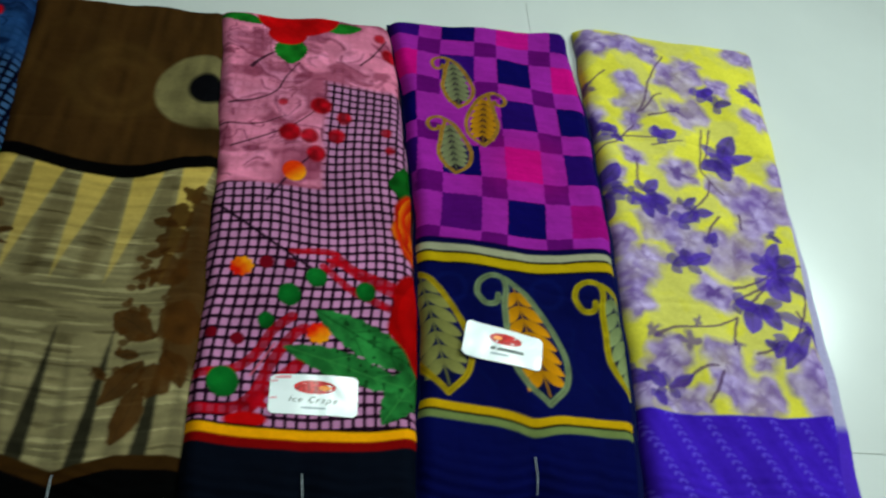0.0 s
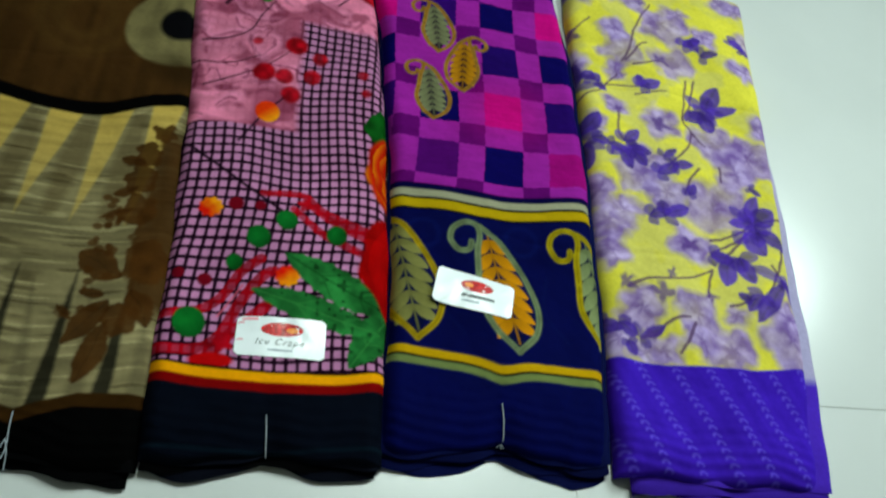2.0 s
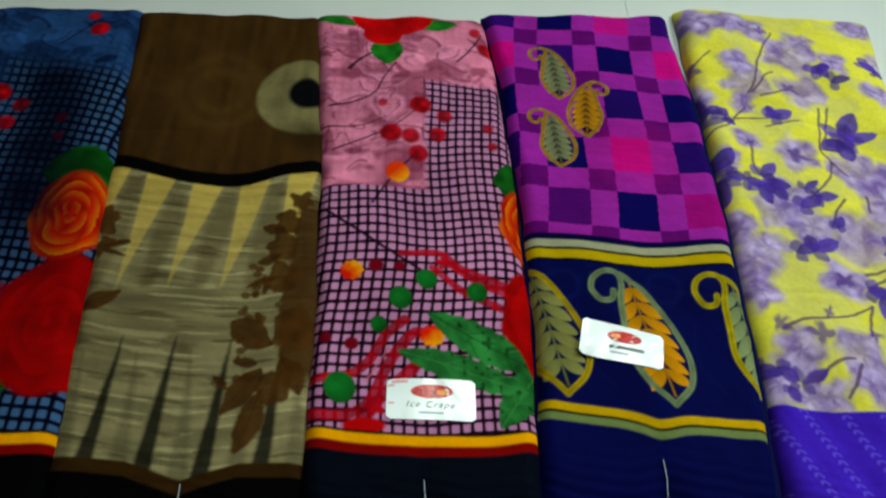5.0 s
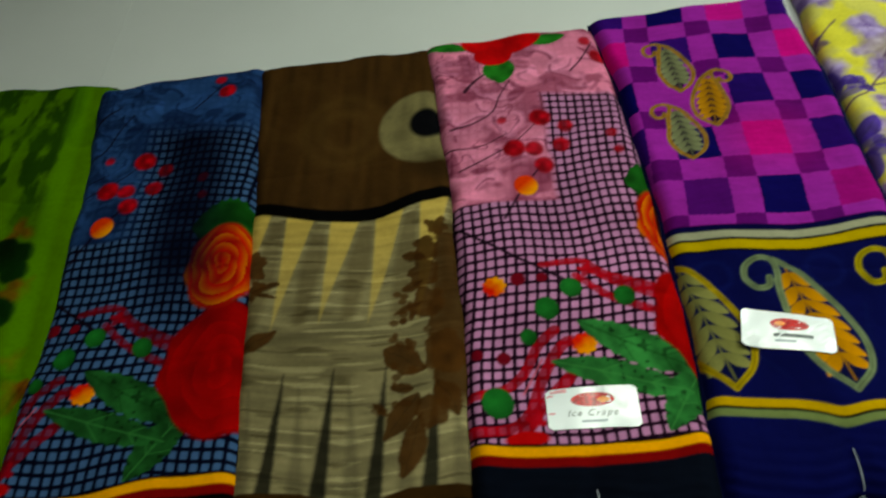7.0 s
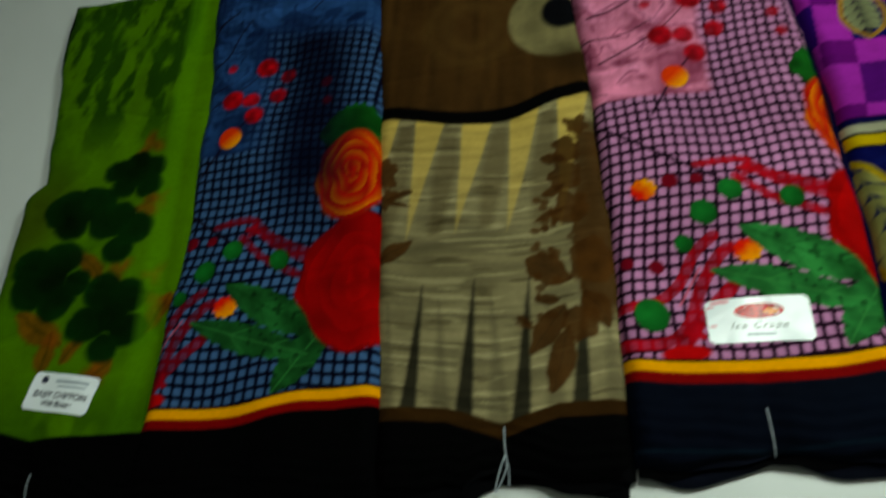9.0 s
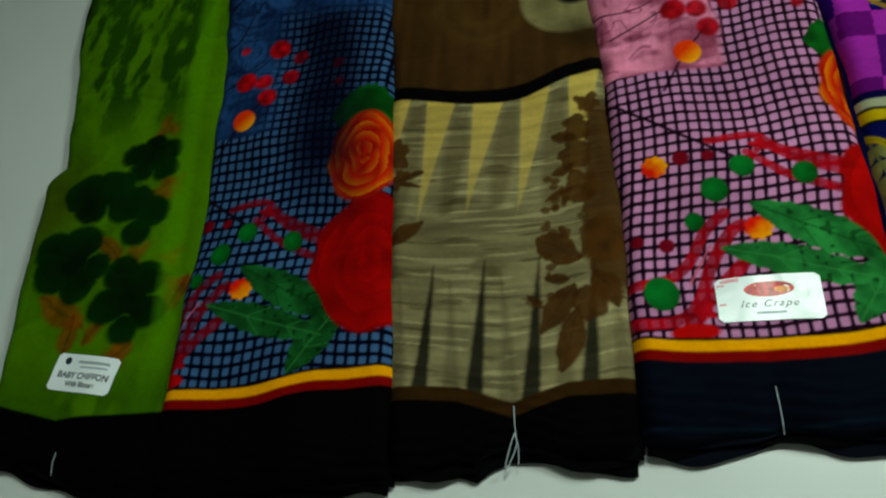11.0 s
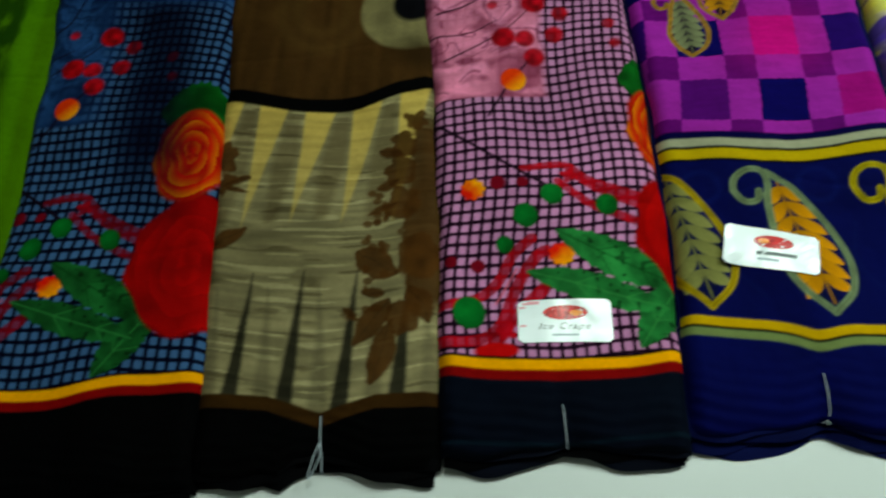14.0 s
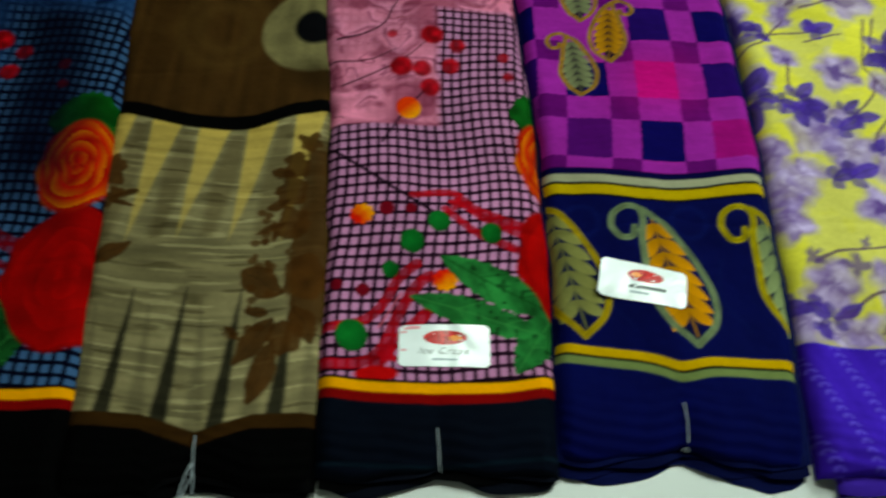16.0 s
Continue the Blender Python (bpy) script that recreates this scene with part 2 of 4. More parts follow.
    for twig, w in (([(-0.01, 0.43), (0.04, 0.455), (0.055, 0.49), (0.07, 0.52)], 0.003), ([(0.0, 0.36), (0.06, 0.39), (0.10, 0.43)], 0.0028),
                    ([(-0.02, 0.395), (0.03, 0.40), (0.06, 0.415)], 0.0028), ([(0.05, 0.275), (0.07, 0.315), (0.10, 0.36)], 0.0035),
                    ([(0.01, 0.50), (0.025, 0.525), (0.045, 0.545)], 0.005), ([(0.15, 0.53), (0.17, 0.56), (0.185, 0.59)], 0.003)):
        c = over(c, stroke(x, y, bend(twig), w, w * 0.5) * 0.8, dark)
    for bx, by, r in ((0.102, 0.436, 0.0135), (0.132, 0.420, 0.0095), (0.124, 0.389, 0.0105), (0.067, 0.386, 0.0135), (0.091, 0.383, 0.011), (0.101, 0.357, 0.0115), (0.055, 0.44, 0.006), (0.19, 0.56, 0.012), (0.175, 0.59, 0.008), (0.185, 0.40, 0.007), (0.19, 0.37, 0.006)):
        c = over(c, disc(x, y, bx, by, r, r * 1.1, 0, 0.004) * (0.72 + 20 * r), berry * (0.45 + 0.8 * vnoise(x, y, 0.008, 1))[..., None])
    c = over(c, disc(x, y, 0.077, 0.325, 0.014, 0.015), rgb(222, 80, 25) + (np.clip((x - 0.072 - (y - 0.325)) / 0.02, 0, 1)[..., None]) * (rgb(235, 165, 40) - rgb(222, 80, 25)))
    # red blossom and leaves at the fold
    for a, b, w in () if not top_bloom else (((-0.045, 0.606), (0.02, 0.596), 0.022), ((0.10, 0.592), (0.15, 0.606), 0.024), ((0.055, 0.575), (0.058, 0.515), 0.046)):
        m, t, s = leaf_shape(x, y, a, b, w, 0.1)
        c = over(c, m, rgb(42, 125, 50) * (0.6 + 0.8 * vnoise(x, y, 0.012, 4))[..., None])
    c = over(c, np.maximum(disc(x, y, 0.062, 0.612, 0.055, 0.036), disc(x, y, 0.05, 0.578, 0.026, 0.022)) * top_bloom, rgb(200, 20, 30) * (0.55 + 0.8 * fbm(x, y, 0.02, 6))[..., None])
    # the long dark twig and the red stems
    c = over(c, stroke(x, y, bend([(-0.01, 0.268), (0.05, 0.223), (0.108, 0.182)]), 0.0035), dark)
    stems = ([(-0.02, 0.052), (0.03, 0.058), (0.055, 0.075), (0.072, 0.105), (0.09, 0.122)], [(-0.02, 0.02), (0.03, 0.016), (0.058, 0.03), (0.074, 0.07), (0.098, 0.106), (0.118, 0.104)],
             [(0.045, 0.0), (0.058, 0.02), (0.08, 0.048), (0.10, 0.068)], [(0.085, 0.205), (0.125, 0.209), (0.15, 0.188), (0.20, 0.163)], [(0.118, 0.188), (0.15, 0.160), (0.20, 0.135)], [(0.13, 0.20), (0.165, 0.172), (0.21, 0.150)])
    for s, w in zip(stems, (0.0098, 0.0108, 0.0118, 0.0092, 0.0080, 0.0080)):
        m = stroke(x, y, bend(s), w, w * 1.1) * (0.82 + 0.18 * line) * np.clip(0.84 + 0.8 * vnoise(x, y, 0.012, 6), 0, 1)
        c = over(c, m * (1 if top_bloom else 0.86), (rgb(186, 18, 48) if top_bloom else rgb(150, 12, 46)) * (0.4 + 0.9 * fbm(x, y, 0.012, 4))[..., None])
    c = over(c, stroke(x, y, [(0.055, 0.055), (0.075, 0.09)], 0.002) * 0.8, rgb(225, 120, 140))
    c = over(c, disc(x, y, 0.055, 0.006, 0.02, 0.008), rgb(200, 22, 30))
    for nx, ny, r in ((0.130, 0.195, 0.010), (0.064, 0.024, 0.011)):
        c = over(c, blossom(x, y, nx, ny, r, 4, 0.4, 0.22, 0.003) * 0.9, (rgb(190, 18, 46) if top_bloom else rgb(166, 12, 46)) * (0.6 + 0.6 * vnoise(x, y, 0.010, 3))[..., None])
    for gx, gy, r in ((0.112, 0.172, 0.0112), (0.085, 0.148, 0.0120), (0.165, 0.159, 0.0105), (0.064, 0.117, 0.0082), (0.030, 0.046, 0.0150)):
        m = disc(x, y, gx, gy, r, r * 1.15, 20)
        c = over(c, m, rgb(32, 130, 62) * (0.65 + 0.35 * (1 - np.hypot(x - gx + 0.003, y - gy - 0.003) / r) + 0.3 * vnoise(x, y, 0.01, 2))[..., None])
    for ox, oy, r, hot in ((0.033, 0.180, 0.0118, 1), (0.118, 0.104, 0.0118, 0)):
        f = np.clip(0.45 + ((y - oy) * (1 if hot else -1) + (x - ox)) / (2 * r) + 0.5 * (vnoise(x, y, 0.006, 3) - 0.5), 0, 1)[..., None]
        c = over(c, blossom(x, y, ox, oy, r * 1.1, 9, 0, 0.07, 0.002), rgb(225, 50, 25) * (1 - f) + rgb(240, 170, 35) * f)
    for mx, my, r in ((0.058, 0.187, 0.008), (0.083, 0.187, 0.006), (0.038, 0.095, 0.007), (0.012, 0.10, 0.006)):
        c = over(c, disc(x, y, mx, my, r), maroon)
    # the serrated leaves
    for a, b, w, k in (((0.184, 0.008), (0.232, 0.084), 0.040, 2), ((0.084, 0.087), (0.216, 0.047), 0.036, 0), ((0.113, 0.131), (0.226, 0.068), 0.042, 1)):
        m, t, s = leaf_shape(x, y, a, b, w, 0.13)
        vein = np.clip(1 - np.abs(np.sin((t * 9 - np.abs(s) * 90))) / 0.16, 0, 1) * 0.5 + np.clip(1 - np.abs(s) / 0.0016, 0, 1) * 0.6
        g = rgb(64, 140, 80) * np.clip(0.35 + 1.1 * fbm(x, y, 0.02, 3 + k) + 0.14 * np.sin(t * 16 - np.abs(s) * 120), 0.2, 1.6)[..., None]
        g = over(g, np.clip((vnoise(x, y, 0.006, k) - 0.8) * 6, 0, 0.6), rgb(16, 50, 26))
        g = g * (1.0 if top_bloom else 0.62)
        c = over(c, m, over(g, np.clip(vein, 0, 0.55), rgb(22, 78, 34) if k % 2 else rgb(84, 156, 92)))
    # the rose and the big red blossom at the border
    m, t, s = leaf_shape(x, y, (0.188, 0.318), (0.272, 0.320), 0.082, 0.12)
    c = over(c, m, rgb(30, 105, 42) * (0.55 + 0.8 * vnoise(x, y, 0.012, 4))[..., None])
    for cx, cy, rx, ry, hue in ((0.255, 0.127, 0.061, 0.080, 0), (0.235, 0.258, 0.039, 0.059, 1)):
        # the red one narrows towards its foot
        narrow = 1 + (0 if hue else 0.40) * np.clip((cy - y) / ry, 0, 1) ** 1.4 + 0.05 * np.sin(7 * np.arctan2(y - cy, x - cx))
        m = disc(cx + (x - cx) * narrow, y, cx, cy, rx * 1.06, ry, 0, 0.004)
        a, d = np.arctan2(y - cy, x - cx), np.hypot((x - cx) / rx, (y - cy) / ry)
        turns = d * 4.4 + 0.14 * np.sin(2 * a + 1) + 0.07 * np.sin(5 * a + 3 * d) + 0.5 * (vnoise(x, y, 0.02, 2) - 0.5)
        ring, f = np.floor(turns), turns % 1
        petal = np.abs(np.sin(1.5 * a + ring * 2.1 + 0.6 * f))
        if hue:
            k = (f**1.5 * np.clip(0.15 + 1.1 * petal, 0, 1) * np.clip(0.35 + 0.8 * d, 0, 1))[..., None]
            col = rgb(204, 36, 22) * (1 - k) + rgb(248, 158, 30) * k
            col = col * (0.72 + 0.3 * petal * (1 - f))[..., None]
        else:
            col = rgb(206 if top_bloom else 192, 11, 17) * (0.52 + 0.20 * f * petal + 0.46 * fbm(x, y, 0.045, 3) - 0.22 * np.exp(-((d - 0.45) / 0.22) ** 2) * np.clip(np.sin(a * 2 + 4 * d), 0, 1))[..., None]
        c = over(c, m, col)
    return c


def edge_bands(c, y, border):
    c = over(c, inside(y - 0.0035, 0.002), rgb(22, 8, 20))
    c = over(c, inside(y - 0.001, 0.002), rgb(240, 178, 22))
    c = over(c, inside(y + 0.009, 0.002), rgb(150, 18, 20))
    return over(c, inside(y + 0.0185, 0.002), border)


def pink_hem(x):
    return -0.0045 + 0.008 * ((x - 0.105) / 0.105) ** 2


def pink_print(x, y):
    c = flower_grid(x, y, rgb(204, 150, 186), rgb(50, 17, 46), rgb(232, 150, 178), rgb(122, 28, 66), rgb(188, 22, 48))
    yb = y - pink_hem(x)
    return edge_bands(c, yb, over(rgb(18, 28, 44) * (0.8 + 0.4 * fbm(x, y, 0.02, 1))[..., None], inside(np.abs(y + 0.074 + 0.004 * np.sin(x * 20)) - 0.0014, 0.003) * 0.6, rgb(40, 66, 80)))


def blue_print(x, y):
    xs, ys = x + 0.505, y + 0.024 - 0.012 * np.clip((y - 0.1) / 0.4, 0, 1)
    c = flower_grid(xs, ys, rgb(90, 122, 158), rgb(9, 15, 50), rgb(60, 98, 144), rgb(13, 29, 68), rgb(198, 18, 42), 0.285, False)
    # a dark wash down the middle of the grid
    across = x + 0.322 + 0.09 * (y - 0.25)
    wash = np.exp(-((np.abs(across) / 0.046) ** 3)) * np.clip((y - 0.13) / 0.12, 0, 1) * (0.74 + 0.2 * vnoise(x, y, 0.03, 3))
    grid_only = wash * np.clip((0.515 - ys) / 0.05, 0, 1)
    c = over(c, grid_only, rgb(8, 14, 44))
    yb = y + 0.021 - 0.0075 * np.tanh((x + 0.325) / 0.03) - 0.004 * np.clip((x + 0.26) / 0.04, 0, 1)
    return edge_bands(c, yb, rgb(4, 4, 7) * np.ones(x.shape + (1,)))


def brown_hem(x):
    return -0.029 - 0.005 * np.clip(1 - np.abs(x + 0.104) / 0.11, 0, 1) - 0.013 * np.clip(1 - np.abs(x + 0.104) / 0.05, 0, 1)


def brown_print(x, y):
    # upper dark panel with rings
    c = rgb(92, 68, 38) * (0.72 + 0.35 * vnoise(x, y * 0.12, 0.008, 1) + 0.25 * fbm(x, y, 0.05, 2))[..., None]
    for cx, cy, r, k in ((-0.146, 0.451, 0.052, 0.28), (-0.146, 0.451, 0.03, 0.3), (-0.215, 0.50, 0.045, 0.12)):
        ring = np.exp(-((np.hypot(x - cx, (y - cy) * 0.84) - r) / 0.009) ** 2)
        c = over(c, ring * k, rgb(122, 98, 58))
    d = np.hypot(x + 0.045, (y - 0.449) * 0.84)
    c = over(c, inside(d - 0.057, 0.005), rgb(150, 140, 104) * (0.55 + 0.3 * vnoise(x, y * 0.12, 0.008, 1) + 0.4 * fbm(x, y, 0.02, 4))[..., None])
    c = over(c, inside(np.hypot(x + 0.040, (y - 0.453) * 0.84) - 0.022, 0.006), rgb(26, 26, 32))
    c = over(c, disc(x, y, -0.03, 0.375, 0.03, 0.02, 0, 0.02) * 0.5, rgb(60, 45, 24))
    # slubbed ground below the black line
    seam = 0.297 + 1.3 * (x + 0.135) ** 2 + 0.008 * np.clip((x + 0.09) / 0.04, 0, 1) + 0.007 * np.clip((-0.17 - x) / 0.06, 0, 1)
    flat, y = y, y - 0.8 * (x + 0.115) ** 2 + 0.006 * np.clip(1 - np.abs(x + 0.115) / 0.1, 0, 1) * np.clip((0.2 - y) / 0.15, 0, 1)
    sl = vnoise(x * 0.10, y, 0.0042, 3) * 0.6 + vnoise(x * 0.16, y, 0.011, 4) * 0.5
    g = rgb(152, 142, 111) * (0.62 + 0.68 * sl)[..., None]
    g = over(g, np.clip((vnoise(x * 0.08, y, 0.0035, 8) - 0.72) * 5, 0, 0.6), rgb(196, 186, 148))
    g = over(g, np.clip((0.27 - vnoise(x * 0.12, y, 0.0045, 9)) * 4, 0, 0.55), rgb(86, 76, 52))
    g = over(g, np.exp(-(((y - 0.12) / 0.035) ** 2)) * 0.25, rgb(104, 94, 66))
    y = flat
    down = (seam - y) / (seam - 0.150)
    for k in range(5):
        mid = -0.2405 + 0.0525 * k - 0.0175 * down
        wide = 0.0165 * (1 - down)
        shape = inside(np.abs(x - mid) - wide, 0.003) * (down > 0) * (down < 1)
        g = over(g, shape * (0.92 - 0.45 * np.clip(down, 0, 1)), rgb(206, 182, 108) * (0.8 + 0.35 * sl)[..., None])
        dark = inside(np.abs(x - mid - 0.026 - 0.004 * down) - 0.013 * (1 - np.abs(down - 0.45)), 0.008) * (down > 0.06) * (down < 0.98)
        g = over(g, dark * 0.38, rgb(92, 76, 46))
    for k in range(5):
        tip, foot = (-0.237 + 0.0525 * k, 0.096), (-0.242 + 0.0515 * k, -0.045)
        up = (y - foot[1]) / (tip[1] - foot[1])
        mid = foot[0] + (tip[0] - foot[0]) * up
        g = over(g, inside(np.abs(x - mid + 0.0008 * (vnoise(x * 0.2, y, 0.004, 6) - 0.5)) - 0.0082 * np.clip(1 - up, 0, 1) ** 0.9, 0.004) * (up < 1) * 0.88, rgb(46, 45, 38) * (0.7 + 0.6 * sl)[..., None])
        up2 = (y + 0.045) / 0.125
        mid2 = -0.2145 + 0.0515 * k + 0.004 * np.sin(up2 * 2) - 0.012 * (up2 - 0.3)
        g = over(g, inside(np.abs(x - mid2) - 0.009 * (1 - up2), 0.006) * (up2 < 1) * 0.35, rgb(84, 78, 62))
    # brown leaves along the fold
    leafy = rgb(100, 69, 34) * (0.7 + 0.5 * fbm(x, y, 0.02, 6))[..., None]
    ragged = 0.008 * (fbm(x, y, 0.012, 5) - 0.5)
    g = over(g, inside(np.abs(x + 0.012 - 0.004 * np.sin(y * 34)) - 0.022 + ragged * 1.6, 0.005) * np.clip((0.285 - y) / 0.02, 0, 1) * np.clip((y - 0.045) / 0.02, 0, 1) * 0.86, leafy * 0.9)
    for cx, cy, r in ((-0.028, 0.276, 0.013), (-0.040, 0.247, 0.014), (-0.044, 0.212, 0.017), (-0.038, 0.172, 0.018), (-0.020, 0.110, 0.024), (-0.033, 0.041, 0.017), (-0.237, 0.240, 0.018), (-0.230, 0.205, 0.012)):
        d = np.hypot(x - cx, (y - cy) * 0.9) - r + ragged * 1.6 + 0.0015 * np.sin(5 * np.arctan2(y - cy, x - cx) + 40 * cy)
        g = over(g, inside(d, 0.003) * 0.88, leafy * (0.8 + 0.4 * vnoise(x, y, 0.012, 2))[..., None])
    for a, b, w in (((-0.040, 0.088), (-0.082, 0.116), 0.034), ((-0.045, 0.064), (-0.079, 0.016), 0.027), ((-0.043, 0.040), (-0.059, -0.022), 0.026), ((-0.028, 0.076), (-0.006, 0.038), 0.024), ((-0.236, 0.126), (-0.200, 0.148), 0.020), ((-0.044, 0.173), (-0.073, 0.159), 0.011),
                    ((-0.076, 0.040), (-0.092, 0.055), 0.010), ((-0.049, 0.070), (-0.076, 0.072), 0.012), ((-0.230, 0.205), (-0.200, 0.213), 0.009), ((-0.228, 0.200), (-0.203, 0.193), 0.008), ((-0.042, 0.232), (-0.068, 0.240), 0.014), ((-0.045, 0.20), (-0.068, 0.188), 0.013)):
        m, t, s = leaf_shape(x + ragged, y + ragged, a, b, w, 0.06, 0.003)
        tone = 0.82 + 0.35 * vnoise(x, y, 0.012, 2) - 0.25 * np.clip(1 - np.abs(s) / 0.0014, 0, 1)
        g = over(g, m * 0.9, leafy * tone[..., None])
    for k in range(26):
        rr = np.random.RandomState(k)
        g = over(g, disc(x, y, -0.052 - 0.022 * rr.rand(), 0.05 + 0.14 * rr.rand(), 0.0022 + 0.003 * rr.rand(), 0.004) * 0.75, leafy)
    c = over(g, inside(seam - y, 0.002), c)
    c = over(c, inside(np.abs(y - seam - 0.008) - 0.009, 0.003), rgb(7, 6, 6))
    hem = brown_hem(x)
    c = over(c, inside(y - hem, 0.002), rgb(80, 57, 26) * (0.8 + 0.3 * sl)[..., None])
    return over(c, inside(y - hem + 0.0135, 0.002), rgb(3, 3, 4))


def green_hem(x):
    return -0.050 + 0.22 * np.clip(-0.575 - x, 0, 1) + 0.04 * np.clip(x + 0.575, 0, 1)


def green_print(x, y):
    n = fbm(x, y, 0.06, 3)
    c = rgb(112, 152, 24) * (0.75 + 0.4 * n)[..., None]
    # dark brushed streaks over the upper part
    streak = vnoise(x, y * 0.16, 0.016, 5) * 0.5 + fbm(x, y * 0.5, 0.012, 6) * 0.5
    where = np.clip((y - 0.30) / 0.25, 0, 1) * np.clip((-0.505 - 0.06 * (y - 0.3) - x) / 0.03, 0, 1)
    c = over(c, np.clip((streak - 0.50 + 0.16 * where) * 5, 0, 0.78) * np.clip(where * 3, 0, 1), rgb(40, 82, 18))
    c = over(c, np.clip((n - 0.55) * 3, 0, 0.4), rgb(70, 110, 20))
    c = over(c, disc(x, y, -0.665, 0.22, 0.04, 0.07, 0, 0.05) * 0.5, rgb(88, 78, 24))
    wx, wy = x + 0.010 * (fbm(x, y, 0.02, 1) - 0.5), y + 0.010 * (fbm(x, y, 0.02, 4) - 0.5)
    ochre = rgb(150, 98, 34) * (0.55 + 0.8 * fbm(x, y, 0.015, 4))[..., None]
    for bx, by, r in ((-0.540, 0.322, 0.020), (-0.521, 0.226, 0.020), (-0.528, 0.140, 0.016), (-0.474, 0.096, 0.022), (-0.487, 0.133, 0.012), (-0.525, 0.019, 0.014), (-0.505, 0.235, 0.012)):
        c = over(c, blossom(wx, wy, bx, by, r, 3, by * 40, 0.28, 0.012) * 0.72, ochre)
    for a, b, w in (((-0.600, 0.174), (-0.543, 0.130), 0.022), ((-0.646, 0.094), (-0.572, 0.052), 0.030), ((-0.590, 0.018), (-0.594, 0.072), 0.026), ((-0.568, 0.030), (-0.553, 0.064), 0.020), ((-0.530, 0.010), (-0.508, 0.034), 0.020), ((-0.480, 0.062), (-0.462, 0.112), 0.022)):
        m, t, q = leaf_shape(wx, wy, a, b, w, 0.05, 0.006)
        c = over(c, m * 0.80, ochre * (1 - 0.35 * np.clip(1 - np.abs(q) / 0.003, 0, 1))[..., None])
    # rounded lobes of the dark leaves, one cluster a line
    clusters = (((-0.548, 0.279, 0.020), (-0.572, 0.286, 0.017), (-0.530, 0.286, 0.018), (-0.560, 0.260, 0.016), (-0.527, 0.258, 0.016), (-0.552, 0.297, 0.016)),
                ((-0.624, 0.229, 0.026), (-0.593, 0.236, 0.026), (-0.560, 0.212, 0.027), (-0.526, 0.196, 0.022), (-0.538, 0.168, 0.019), (-0.610, 0.208, 0.020)),
                ((-0.641, 0.153, 0.026), (-0.608, 0.161, 0.023), (-0.636, 0.120, 0.024), (-0.600, 0.106, 0.023), (-0.580, 0.128, 0.016), (-0.617, 0.135, 0.022)),
                ((-0.543, 0.116, 0.022), (-0.510, 0.107, 0.021), (-0.547, 0.076, 0.022), (-0.500, 0.066, 0.020), (-0.523, 0.046, 0.017), (-0.564, 0.072, 0.012), (-0.524, 0.085, 0.020)))
    for k, lobes in enumerate(clusters):
        m, deep = np.zeros(x.shape), np.zeros(x.shape)
        for lx, ly, r in lobes:
            m = np.maximum(m, disc(wx, wy, lx, ly, r * 1.08, r * 1.04, 0, 0.006))
            deep = np.maximum(deep, np.exp(-((np.hypot(x - lx, y - ly) / r - 0.9) / 0.22) ** 2))
        mx, my = lobes[-1][0], lobes[-1][1]
        heart = np.clip(1 - np.hypot(x - mx, y - my) / 0.05, 0, 1)
        c = over(c, m * 0.95, rgb(22, 80, 30) * np.clip(0.72 + 0.10 * deep - 0.52 * heart + 0.35 * (fbm(x, y, 0.02, 3 + k) - 0.5), 0.1, 2)[..., None])
    c = over(c, inside(np.abs(x + 0.478 + 0.10 * np.clip(y - 0.05, 0, 1)) - 0.012, 0.01) * 0.5, rgb(122, 172, 36))
    c = over(c, np.clip((0.02 - y) / 0.05, 0, 1) * np.clip((fbm(x, y * 0.5, 0.03, 7) - 0.35) * 3, 0, 0.5), rgb(64, 100, 20))
    return over(c, inside(y - green_hem(x), 0.003), rgb(3, 4, 3))


def leaf_rows(c, x, y, root, tip, reach, colour, count, thick):
    """Slanting leaflets on both sides of a rib."""
    dx, dy = tip[0] - root[0], tip[1] - root[1]
    n = math.hypot(dx, dy)
    for k in range(count):
        f = 0.04 + 0.86 * k / count
        px, py = root[0] + dx * f, root[1] + dy * f
        size = reach * math.sin(math.pi * (0.22 + 0.62 * f))
        for side in (-1, 1):
            ex, ey = px + dx / n * size * 0.75 + side * dy / n * size * 0.75, py + dy / n * size * 0.75 - side * dx / n * size * 0.75
            m, t, s = leaf_shape(x, y, (px, py), (ex, ey), thick, 0, 0.0016)
            c = over(c, m, colour * (0.7 + 0.5 * t.clip(0, 1))[..., None])
    return c


